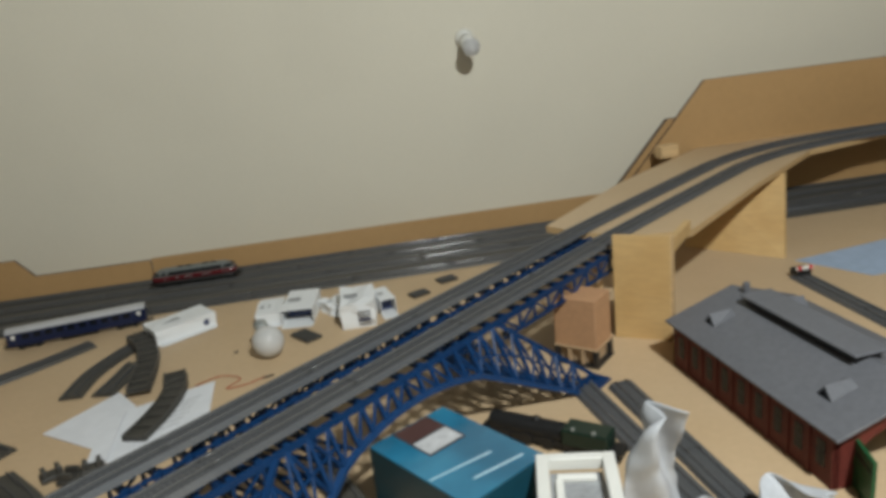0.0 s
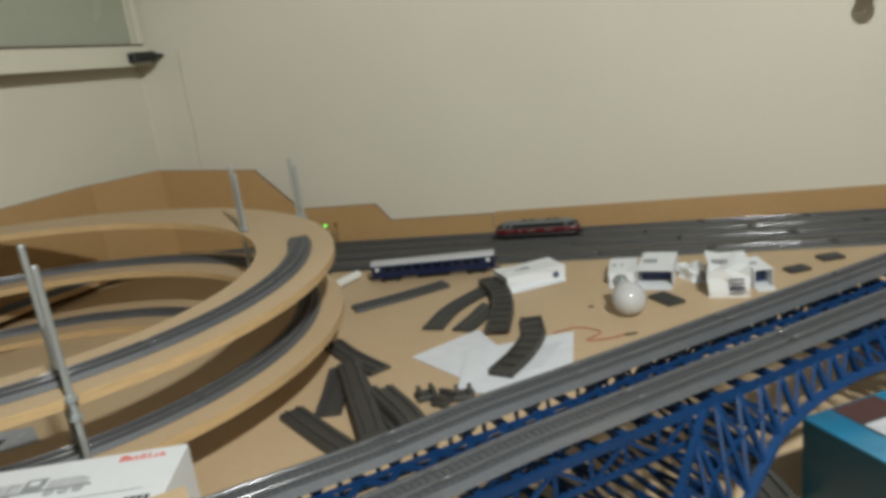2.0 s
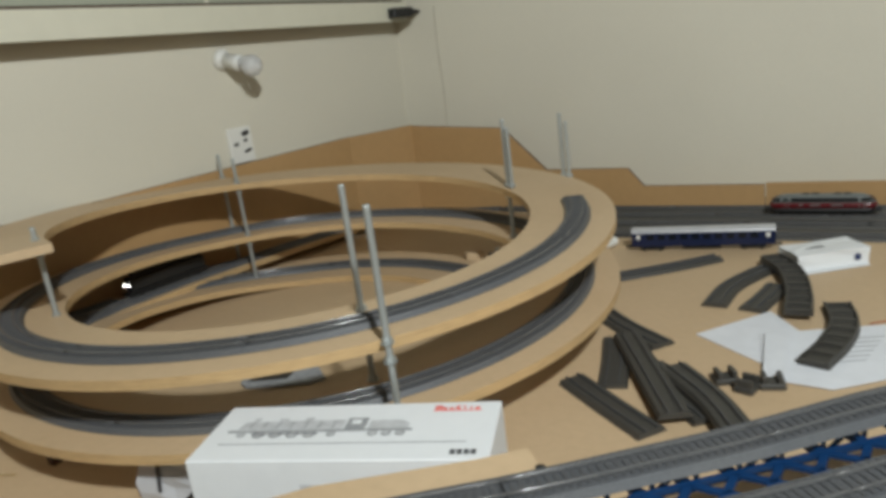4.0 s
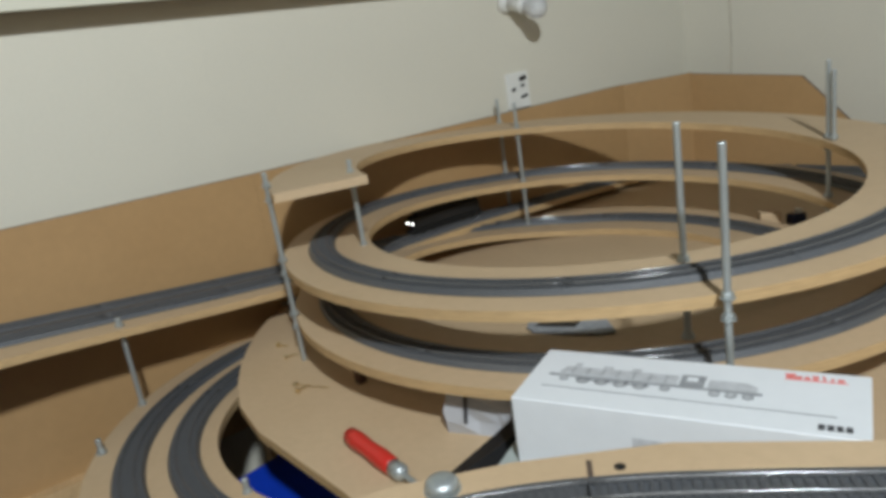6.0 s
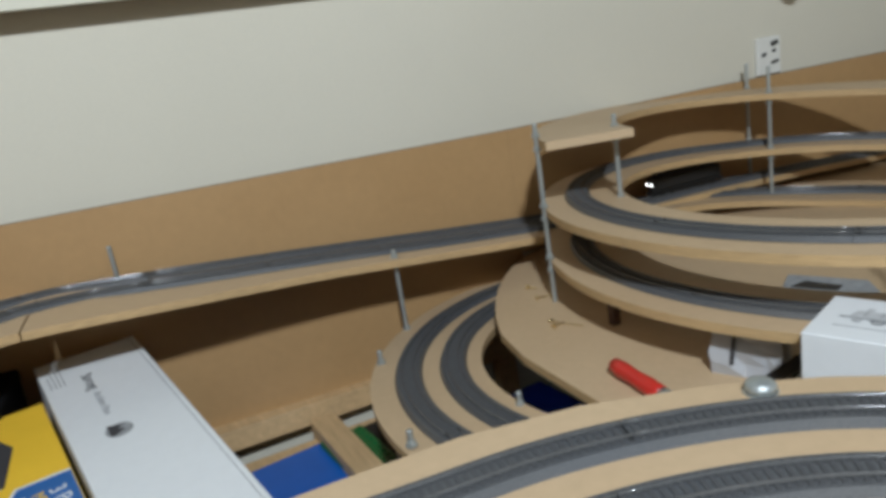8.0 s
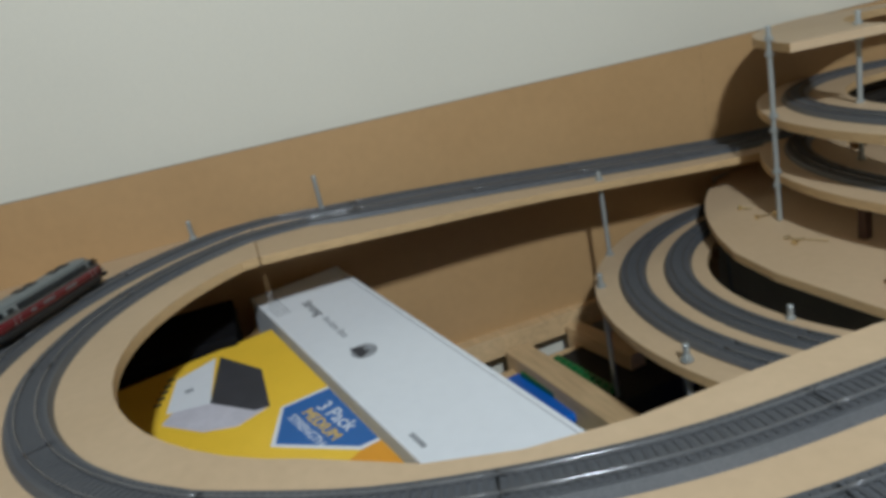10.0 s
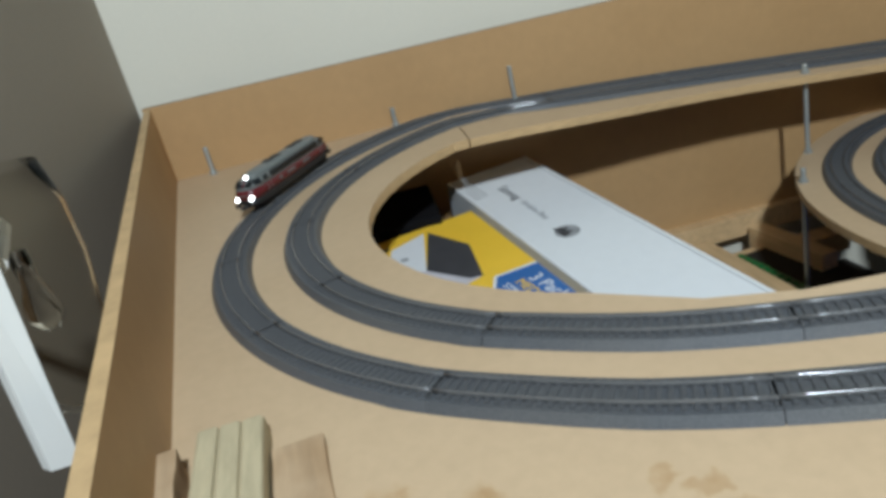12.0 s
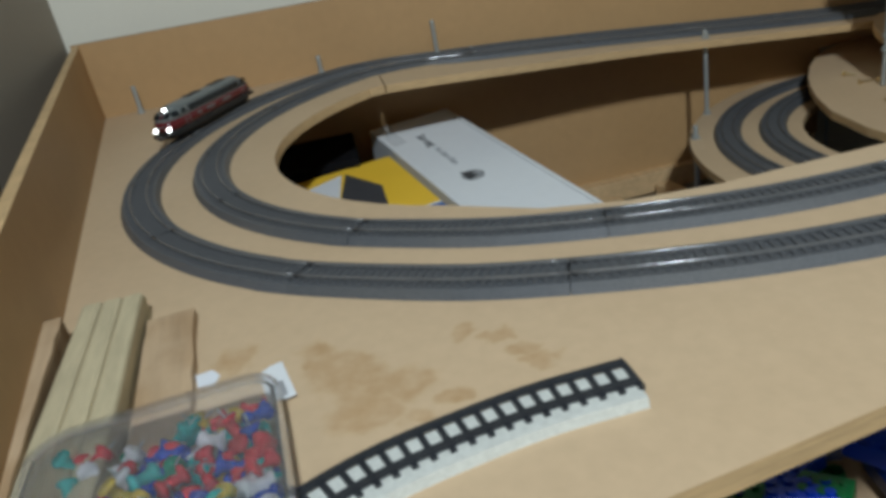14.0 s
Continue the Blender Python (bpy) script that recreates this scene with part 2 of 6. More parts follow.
def sweep(pts, profile, bm=None, mats=None):
    """Sweeps a closed profile of (leftward, up) pairs along a path."""
    b2 = bmesh.new()
    rings = [[b2.verts.new(p + n * u + Vector((0, 0, w))) for u, w in profile] for p, n in frames(pts)]
    k = len(profile)
    for a, b in zip(rings, rings[1:]):
        for i in range(k):
            f = b2.faces.new((a[i], a[(i + 1) % k], b[(i + 1) % k], b[i]))
            if mats:
                f.material_index = mats[i]
    b2.faces.new(rings[0][::-1])
    b2.faces.new(rings[-1])
    return merge(bm, b2)


def resample(pts, step):
    pts = [Vector(p) for p in pts]
    out, left = [pts[0]], step
    for a, b in zip(pts, pts[1:]):
        d = (b - a).length
        while d >= left and d > 1e-9:
            a = a + (b - a) * (left / d)
            out.append(a.copy())
            d = (b - a).length
            left = step
        left -= d
    if (pts[-1] - out[-1]).length > step * 0.3:
        out.append(pts[-1])
    return out


def smooth_path(ctrl, per=10):
    """A Catmull-Rom curve through the control points."""
    c = [Vector(p) for p in ctrl]
    c = [2 * c[0] - c[1]] + c + [2 * c[-1] - c[-2]]
    out = []
    for i in range(1, len(c) - 2):
        for k in range(per):
            t = k / per
            p0, p1, p2, p3 = c[i - 1:i + 3]
            out.append(0.5 * (2 * p1 + (p2 - p0) * t + (2 * p0 - 5 * p1 + 4 * p2 - p3) * t * t + (3 * p1 - p0 - 3 * p2 + p3) * t ** 3))
    out.append(c[-2])
    return out


def shifted(pts, d):
    """The path moved to its right by d."""
    return [p - n * d for p, n in frames(pts)]


def text(body, size, m, mat, parent, name="lettering"):
    cu = bpy.data.curves.new(name, "FONT")
    cu.body, cu.size, cu.align_x, cu.align_y, cu.extrude = body, size, "CENTER", "CENTER", 0.0002
    tmp = new("tmp_text", cu)
    me = bpy.data.meshes.new_from_object(tmp.evaluated_get(bpy.context.evaluated_depsgraph_get()))
    bpy.data.objects.remove(tmp)
    me.name = name
    me.materials.clear()
    me.materials.append(mat)
    ob = new(name, me)
    ob.parent = parent
    ob.matrix_basis = m
    return ob


# ---- track
BED = [(-0.020, 0), (0.020, 0), (0.0165, 0.0065), (-0.0165, 0.0065)]
RAIL_X = 0.00825
RAIL_HEAD = [(-0.0008, 0.006), (0.0008, 0.006), (0.0008, 0.0090), (0.00068, 0.0095), (0.00034, 0.0098), (-0.00034, 0.0098), (-0.00068, 0.0095), (-0.0008, 0.0090)]


def track(pts, label, group, length=0.19, mat=BALLAST, fine=False, sleepers=True):
    """Lays roadbed track along a path as separate sections."""
    pts = resample(pts, 0.0125)
    per = max(2, round(length / 0.0125))
    k = 0
    while k < len(pts) - 2:
        seg = pts[k:k + per + 1]
        if len(pts) - (k + per) < 5:
            seg = pts[k:]
        k += len(seg) - 1
        # a hair's gap shows where two sections meet
        seg = [Vector(p) for p in seg]
        seg[-1] = seg[-2].lerp(seg[-1], 0.996)
        t = thing("track_section", label, "model track", group=group)
        part("roadbed", sweep(seg, BED), mat, t)
        if sleepers:
            bm = bmesh.new()
            ds = resample(seg, 0.0062)
            for p, n in frames(ds)[::1]:
                d = Vector((n.y, -n.x, 0))
                c = []
                for u, v, w in ((-1, -1, 0.006), (1, -1, 0.006), (1, 1, 0.006), (-1, 1, 0.006), (-1, -1, 0.0075), (1, -1, 0.0075), (1, 1, 0.0075), (-1, 1, 0.0075)):
                    c.append(bm.verts.new(p + n * (u * 0.0135) + d * (v * 0.0015) + Vector((0, 0, w))))
                for f in ((4, 5, 6, 7), (0, 1, 5, 4), (2, 3, 7, 6), (1, 2, 6, 5), (3, 0, 4, 7)):
                    bm.faces.new([c[i] for i in f])
            tagged(part("sleeper_relief", bm, SLEEPER, t), kind="stuff")
        for s in (-1, 1):
            x = s * RAIL_X
            bm = sweep(seg, [(x + u, w) for u, w in RAIL_HEAD])
            for f in bm.faces:
                f.smooth = len(f.verts) == 4
            part("rail", bm, RAIL, t)


def stained(m, blots, colour):
    """Soft spill stains, each (x, y, radius), soaked into a board."""
    nt = m.node_tree
    n, link = nt.nodes, nt.links.new
    bsdf = n["Principled BSDF"]
    src = bsdf.inputs["Base Color"].links[0].from_socket
    tex = n.new("ShaderNodeTexCoord")
    warp = n.new("ShaderNodeTexNoise")
    warp.inputs["Scale"].default_value, warp.inputs["Detail"].default_value = 45, 3
    link(tex.outputs["Object"], warp.inputs["Vector"])
    shift = n.new("ShaderNodeVectorMath")
    shift.operation = "MULTIPLY_ADD"
    shift.inputs[1].default_value = (0.035, 0.035, 0)
    link(warp.outputs["Color"], shift.inputs[0])
    link(tex.outputs["Object"], shift.inputs[2])
    total = None
    for x, y, r in blots:
        d = n.new("ShaderNodeVectorMath")
        d.operation = "DISTANCE"
        d.inputs[1].default_value = (x + 0.0175, y + 0.0175, 0.146)
        link(shift.outputs[0], d.inputs[0])
        k = n.new("ShaderNodeMapRange")
        k.interpolation_type = "SMOOTHSTEP"
        k.inputs[1].default_value, k.inputs[2].default_value, k.inputs[3].default_value, k.inputs[4].default_value = r * 0.55, r * 1.1, 1.0, 0.0
        link(d.outputs["Value"], k.inputs[0])
        if total is None:
            total = k.outputs[0]
        else:
            mx = n.new("ShaderNodeMath")
            mx.operation = "MAXIMUM"
            link(total, mx.inputs[0])
            link(k.outputs[0], mx.inputs[1])
            total = mx.outputs[0]
    fine = n.new("ShaderNodeTexNoise")
    fine.inputs["Scale"].default_value = 120
    link(tex.outputs["Object"], fine.inputs["Vector"])
    f = n.new("ShaderNodeMath")
    f.operation = "MULTIPLY"
    link(total, f.inputs[0])
    link(fine.outputs["Fac"], f.inputs[1])
    mix = n.new("ShaderNodeMix")
    mix.data_type = "RGBA"
    mix.inputs[7].default_value = (*colour, 1)
    link(f.outputs[0], mix.inputs[0])
    link(src, mix.inputs[6])
    link(mix.outputs[2], bsdf.inputs["Base Color"])
    return m


MDFSTAIN = stained(material("stained_mdf_board", (0.535, 0.395, 0.243), 0.55, scale=90, spread=0.045, bump=0.08, second=(0.47, 0.335, 0.195), second_scale=4.0, second_mix=0.5, spec=0.3),
                   ((-0.758, -0.317, 0.009), (-0.745, -0.303, 0.007), (-0.728, -0.293, 0.009), (-0.712, -0.290, 0.010), (-0.729, -0.362, 0.018), (-0.708, -0.337, 0.009),
                    (-0.802, -0.447, 0.016), (-0.782, -0.400, 0.014), (-0.762, -0.388, 0.020), (-0.742, -0.382, 0.022), (-0.715, -0.385, 0.020), (-0.700, -0.362, 0.010)), (0.385, 0.235, 0.10))
BROWNWOOD = material("brown_stained_board", (0.46, 0.33, 0.20), 0.6, scale=12, spread=0.14, stretch=(1, 9, 9), bump=0.2, second=(0.30, 0.18, 0.08), second_scale=14, second_mix=0.9)
LIGHTPRINT = material("pale_grey_print", (0.50, 0.51, 0.52), 0.6, scale=90, spread=0.2)
# near-black tone: the deep shade under the boards is put into the colour
DARKSHELF = material("shade_dark_shelf", (0.014, 0.011, 0.008), 0.85, scale=14, spread=0.2, stretch=(1, 9, 9))


# ---- the room
B0, BD = Vector((-1.735, -0.665, 0)), Vector((0.09, 0.9959, 0))
BN = Vector((BD.y, -BD.x, 0))
WALL_A, FLOOR_Z, CEIL_Z = 1.925, -0.92, 1.74
PANEL_Y = 1.823


def along_b(s, off=0.0, z=0.0):
    """A place s metres along the long wall from its corner, off metres into the room."""
    p = B0 + BD * s + BN * off
    return Vector((p.x, p.y, z))


def upright(a, b, z0, z1, thick, name, mat, label, category, kind="structure", outline=None):
    """A wall from a to b in plan; its room side is the line, and its thickness lies to the right of it."""
    a, b = Vector((a[0], a[1], 0)), Vector((b[0], b[1], 0))
    d = (b - a).normalized()
    n = Vector((d.y, -d.x, 0)) * thick
    bm = bmesh.new()
    pts = outline or [(0, z0), ((b - a).length, z0), ((b - a).length, z1), (0, z1)]
    f = [bm.verts.new(a + d * s + Vector((0, 0, z))) for s, z in pts]
    g = [bm.verts.new(a + d * s + n + Vector((0, 0, z))) for s, z in pts]
    k = len(pts)
    bm.faces.new(f)
    bm.faces.new(g[::-1])
    for i in range(k):
        e = bm.faces.new((f[i], f[(i + 1) % k], g[(i + 1) % k], g[i]))
        e.material_index = 1 if isinstance(mat, (list, tuple)) and len(mat) > 1 else 0
    bm.normal_update()
    bmesh.ops.triangulate(bm, faces=[q for q in bm.faces if len(q.verts) > 4])
    return tagged(part(name, bm, mat), label, category, "", kind)


corner_bc = along_b(-0.012)
upright((2.3, WALL_A), (-1.75, WALL_A), FLOOR_Z, CEIL_Z, 0.1, "wall_north", WALL, "cream painted plaster wall behind the layout", "wall")
upright(along_b(2.75), along_b(-0.03), FLOOR_Z, CEIL_Z, 0.1, "wall_west", WALL, "cream painted plaster wall beside the helix", "wall")
upright(corner_bc, (1.2, -0.86), FLOOR_Z, CEIL_Z, 0.1, "wall_south", WALL_DARK, "wall behind the wooden side panel, toned taupe for its shade", "wall")
upright((1.2, -0.86), (1.2, -2.3), FLOOR_Z, CEIL_Z, 0.1, "wall_return", WALL_DIM, "unseen wall of the aisle, darkened to cut bounced light", "wall")
upright((1.2, -2.3), (2.3, -2.3), FLOOR_Z, CEIL_Z, 0.1, "wall_back", WALL_DIM, "unseen wall behind the aisle, darkened to cut bounced light", "wall")
upright((2.3, -2.3), (2.3, WALL_A), FLOOR_Z, CEIL_Z, 0.1, "wall_east", WALL_DIM, "unseen end wall, darkened to cut bounced light", "wall")
tagged(part("floor", box((4.6, 4.6, 0.1), (0.25, -0.15, FLOOR_Z - 0.05)), FLOOR), "unseen concrete floor under the layout, darkened to cut bounced light", "floor", "", "structure")
tagged(part("ceiling", box((4.6, 4.6, 0.08), (0.25, -0.15, CEIL_Z + 0.04)), CEIL), "unseen ceiling, darkened to cut bounced light", "ceiling", "", "structure")

# ---- boards and panels of the layout
ZP = 0.146
TB = 0.012


def board(points, z, name, label, category="board", thick=TB, mats=None):
    return tagged(part(name, slab(points, z, thick, edge_index=1), mats or [MDF, PLYEDGE]), label, category, "", "structure")


table = [(-1.580, 0.78), (-1.590, 0.70), (-1.585, 0.655), (-1.566, 0.610), (-1.538, 0.566), (-1.498, 0.522), (-1.450, 0.479), (-1.398, 0.441), (-1.345, 0.409), (-1.28, 0.378), (-1.19, 0.358),
         (-1.0, 0.351), (-0.85, 0.335), (2.29, 0.335), (2.29, WALL_A - 0.003), (-1.50, WALL_A - 0.003)]
board(table, 0.0, "table_top", "tan MDF baseboard of the layout with a rounded end", "baseboard")

# front board: a wide U round the opening
hole = [(-0.521, 0.511), (-0.549, 0.487), (-0.652, 0.415), (-0.726, 0.335), (-0.772, 0.27), (-0.815, 0.18), (-0.838, 0.09), (-0.846, 0.0),
        (-0.852, -0.09), (-0.868, -0.16), (-0.895, -0.215)]
for a in range(-36, -151, -6):
    hole.append((-1.197 + 0.305 * math.cos(radians(a)), -0.095 + 0.305 * math.sin(radians(a))))
s36 = along_b(0.462, 0.232)
hole += [(s36.x, s36.y)]
s36w = along_b(0.462, 0.012)
bc = along_b(0.012, 0.012)
front = hole + [(s36w.x, s36w.y), (bc.x, bc.y), (-0.955, -0.582), (-0.66, -0.548), (-0.603, -0.30), (-0.606, -0.248), (-0.611, -0.173), (-0.600, -0.04), (-0.565, 0.12),
                (-0.515, 0.225), (-0.44, 0.315), (-0.385, 0.364)]
board(front, ZP, "front_board", "tan MDF board with an oval opening carrying two tracks", "baseboard", mats=[MDFSTAIN, PLYEDGE])

# panels along the walls
PH = 0.245
upright(along_b(0.0, 0.010), along_b(1.30, 0.010), -0.17, PH, 0.009, "side_panel", [PANEL, PENCIL], "brown MDF back panel along the long wall", "panel",
        outline=[(0, -0.17), (1.30, -0.17), (1.30, 0.243), (0, 0.267)])
upright(along_b(1.3003, 0.010), along_b(2.31, 0.010), -0.002, PH, 0.009, "side_panel_far", [PANEL, PENCIL], "brown MDF back panel behind the helix", "panel",
        outline=[(0, -0.002), (1.0097, -0.002), (1.0097, 0.241), (0, 0.243)])
pa = along_b(2.31, 0.010)
y_a = PANEL_Y
upright((pa.x, pa.y), (-1.43, y_a), 0, 0.240, 0.008, "corner_panel", [PANEL, PENCIL], "brown MDF panel cutting across the corner", "panel")
step = [(0, 0.002), (0.92, 0.002), (0.92, 0.053), (0.650, 0.054), (0.612, 0.099), (0.400, 0.101), (0.285, 0.216), (0, 0.238)]
upright((-1.43, y_a), (-0.51, y_a), 0, PH, 0.009, "stepped_panel", [PANEL, PENCIL], "brown MDF panel with a stepped sloping top edge", "panel", outline=step)
upright((-0.507, y_a), (0.70, y_a), 0.002, 0.056, 0.009, "low_panel", [PANEL, PANEL], "low brown MDF strip behind the far tracks", "panel")
# the shade on this offcut's slanted edge is put into the edge colour
upright((0.60, y_a - 0.004), (1.3, y_a - 0.004), 0, 0.32, 0.018, "back_wedge", [PANEL, PENCIL], "brown panel offcut with its slanted cut edge darkened for shade", "panel",
        outline=[(0, 0.002), (0.5, 0.002), (0.5, 0.235), (0.235, 0.232), (0.085, 0.062)])
upright((0.62, y_a - 0.024), (2.2, y_a - 0.024), 0, 0.32, 0.01, "tall_panel", [PANEL, PENCIL], "tall brown MDF back panel with a sloping end", "panel",
        outline=[(0, 0.002), (1.6, 0.002), (1.6, 0.325), (0.31, 0.322), (0.105, 0.085)])
c0, c1 = along_b(0.0, 0.006), Vector((-0.59, -0.541, 0))
LE = math.hypot(c1.x - c0.x, c1.y - c0.y)
upright((c1.x, c1.y), (c0.x, c0.y), -0.17, 0.268, 0.010, "end_panel", [PANEL, PLYEDGE], "brown MDF end panel with a pale top edge", "panel",
        outline=[(0, -0.17), (LE, -0.17), (LE, 0.265), (0.473, 0.240), (0.302, 0.233), (0.141, 0.228), (0, 0.225)])

# ---- ramp along the long wall: from the front board down to the table
RAMP = [(0.40, 0.146), (0.47, 0.1455), (0.52, 0.141), (0.68, 0.125), (0.84, 0.110), (1.0, 0.093), (1.15, 0.077), (1.3, 0.063), (1.5, 0.052), (1.75, 0.044), (2.0, 0.034), (2.2, 0.022), (2.33, 0.014)]


def ramp_z(s):
    return float(np.interp(s, [a for a, b in RAMP], [b for a, b in RAMP]))


bm = bmesh.new()
rings = []
for q in np.linspace(0.464, 2.25, 60):
    o1 = float(np.interp(q, (0.464, 0.55, 0.65, 0.75, 0.9, 1.1, 1.3, 1.42, 1.6, 1.8), (0.231, 0.216, 0.203, 0.190, 0.174, 0.166, 0.160, 0.136, 0.108, 0.094)))
    zt = min(ramp_z(q), ZP) - 0.0005
    rings.append([bm.verts.new(along_b(q, o, z)) for o, z in ((0.012, zt), (0.012, zt - 0.0115), (o1, zt - 0.0115), (o1, zt))])
for u, v in zip(rings, rings[1:]):
    for k in range(4):
        bm.faces.new((u[k], u[(k + 1) % 4], v[(k + 1) % 4], v[k])).material_index = 1 if k == 2 else 0
bm.faces.new(rings[0])
bm.faces.new(rings[-1][::-1])
bmesh.ops.recalc_face_normals(bm, faces=bm.faces)
tagged(part("ramp_board", bm, [MDF, PLYEDGE]), "narrow MDF ramp board descending along the wall", "ramp", "", "structure")

# ---- helix
HX, HY, HZ, HR = -1.098, 0.949, 0.181, 0.4375
RISE = ((-670, -0.175), (-612, -0.171), (-590, -0.168), (-570, -0.164), (-552, -0.155), (-530, -0.144), (-500, -0.128), (-324, -0.083), (-200, -0.067), (36, 0.011), (248, 0.070))

# the lowest turn draws inwards until it lies flat on the table
DRAW_IN = ((-670, -0.105), (-638, -0.105), (-612, -0.092), (-590, -0.067), (-570, -0.045), (-552, -0.030), (-530, -0.012), (-500, 0.0))


def helix(deg, r=HR, dz=0.0):
    """A place on the rising ring, which leans a little towards the aisle."""
    a = radians(deg)
    r += float(np.interp(deg, [d for d, _ in DRAW_IN], [v for _, v in DRAW_IN]))
    x, y = r * math.cos(a), r * math.sin(a)
    z = HZ + float(np.interp(deg, [d for d, _ in RISE], [z for _, z in RISE])) - 0.020 * x - 0.023 * y
    return Vector((HX + x, HY + y, max(z, 0.0132) + dz))


HPROF = [(-0.072, -0.0125), (0.0565, -0.0125), (0.0565, -0.0005), (-0.072, -0.0005)]
turns = [("helix_top", 250.5, 36), ("helix_upper_turn", 36, -324), ("helix_lower_turn", -324, -668)]
for nm, d1, d0 in turns:
    pts = [helix(d) for d in np.linspace(d1, d0, int((d1 - d0) / 4) + 1)]
    tagged(part(nm, sweep(pts, HPROF, mats=[0, 1, 0, 1]), [MDF, PLYEDGE]), "curved MDF ramp ring of the track helix", "helix ramp", "helix rings", "structure")
track([helix(d) for d in np.linspace(30, -664, 340)], "grey roadbed track section on the helix ramp", "helix track sections", length=0.23)


def rod(x, y, z0, z1, nuts, label="zinc plated threaded rod with nuts holding up the boards", hidden_foot=False):
    t = thing("threaded_rod", label, "threaded rod", pose(x, y, 0), "threaded rods")
    bm = bmesh.new()
    n = 10
    steps = max(3, int((z1 - z0) / 0.0022))
    prof = []
    for k in range(steps):
        zz = z0 + (z1 - z0) * k / (steps - 1)
        prof.append((0.0040 if k % 2 else 0.0034, zz))
    part("rod", lathe(prof, n), ZINC, t)
    for z in nuts:
        b = cyl(0.0058, 0.0050, (0, 0, z), n=6, bevel=0.0005)
        cyl(0.0072, 0.0012, (0, 0, z - 0.0012), n=16, bm=b)
        part("nut", b, ZINC, t)
    return t


for deg, up in ((-41, 0.146), (150.5, 0.0), (53, 0.12), (-117, 0.0)):
    for r in (0.393, 0.508) if deg == -41 else (HR - 0.060, HR + 0.058):
        levels = [helix(deg - 360 * k, r).z for k in range(0, 3) if deg - 360 * k > -612]
        if deg == 150.5 or deg == -117:
            levels = [helix(deg + 360 * k, r).z for k in (0 if deg == 150.5 else 1, -1 if deg == 150.5 else 0, -1)]
            levels = sorted(set(round(v, 4) for v in levels), reverse=True)
        p = helix(deg, r)
        top = levels[0] + (up or (0.052 if deg == 150.5 else 0.02))
        if r > HR and up:
            top -= 0.004
        nuts = []
        for z in levels:
            nuts += [z + 0.0012, z - 0.0195]
        rod(p.x, p.y, 0.0, top, [z for z in nuts if z > 0.002])
        if deg == 53:
            q = helix(deg - 2.2, r)
            rod(q.x, q.y, levels[0] - 0.02, top - 0.014, [levels[0] + 0.0012])

# ---- lower ring
LX, LY, LZ, LBEND = -1.120, 0.644, -0.030, 286


def loop_z(x, y):
    return LZ + 0.046 * (x + 1.3) - 0.0335 * (y - 0.4)


def loop(r, a0, straight=0.27):
    """A line on the lower loop: an arc of radius r that runs out into a straight under the front board."""
    pts = [(LX + r * math.cos(radians(a)), LY + r * math.sin(radians(a))) for a in np.linspace(a0, LBEND, 60)]
    e = radians(LBEND)
    pts += [(pts[59][0] - d * math.sin(e), pts[59][1] + d * math.cos(e)) for d in np.linspace(0.01, straight, 14)]
    return [Vector((x, y, loop_z(x, y))) for x, y in pts]


def on_loop(r, deg):
    x, y = LX + r * math.cos(radians(deg)), LY + r * math.sin(radians(deg))
    return Vector((x, y, loop_z(x, y)))


tagged(part("lower_ring_board", sweep(loop(0.423, 128), [(-0.082, -0.0125), (0.080, -0.0125), (0.080, -0.0005), (-0.082, -0.0005)], mats=[0, 1, 0, 1]), [MDF, PLYEDGE]),
       "curved MDF board of the lower double-track loop", "baseboard", "", "structure")
track(loop(0.450, 130), "grey roadbed track section on the lower loop", "lower loop track sections", 0.23)
track(loop(0.385, 130), "grey roadbed track section on the lower loop", "lower loop track sections", 0.2)
rod(-1.497, 0.318, LZ - 0.075, 0.106, [loop_z(-1.497, 0.318) + 0.0012, loop_z(-1.497, 0.318) - 0.0195, 0.094])
for a, r in ((271, 0.494), (238, 0.496), (272, 0.348), (178, 0.492)):
    p = on_loop(r, a)
    rod(p.x, p.y, -0.33, p.z + (0.02 if a != 178 else 0.04), [p.z + 0.001, p.z - 0.0185])

# ---- tracks: the line from the ramp round the front board to the bridge
inner = []
for s in np.linspace(2.3, 0.66, 30):
    inner.append(along_b(s, float(np.interp(s, (1.3, 1.7), (0.103, 0.068))), ramp_z(s)))
inner.append(along_b(0.60, 0.1015, ramp_z(0.60)))
for a in range(186, 322, 4):
    zz = ZP if a > 206 else ramp_z(0.575 - (a - 186) * 0.0066)
    inner.append(Vector((-1.215 + 0.379 * math.cos(radians(a)), -0.09 + 0.379 * math.sin(radians(a)), zz)))
inner = [Vector(p) for p in inner]
bend = [(-0.872, -0.26), (-0.828, -0.165), (-0.800, -0.075), (-0.786, 0.02), (-0.772, 0.12), (-0.742, 0.21), (-0.698, 0.287), (-0.640, 0.348), (-0.575, 0.40),
        (-0.505, 0.453), (-0.44, 0.507), (-0.374, 0.563)]
inner += [Vector((x, y, ZP)) for x, y in bend]
UX, UY = 0.7607, 0.649
for k in range(1, 12):
    inner.append(Vector((-0.374 + UX * 0.095 * k, 0.563 + UY * 0.095 * k, ZP + 0.004)))
inner += [Vector(p) for p in ((0.76, 1.515, ZP + 0.004), (0.86, 1.59, ZP + 0.004), (0.98, 1.655, ZP + 0.004), (1.12, 1.70, ZP + 0.004), (1.3, 1.725, ZP + 0.004), (1.6, 1.74, ZP + 0.004), (2.1, 1.75, ZP + 0.004))]
inner = smooth_path(inner, 4)
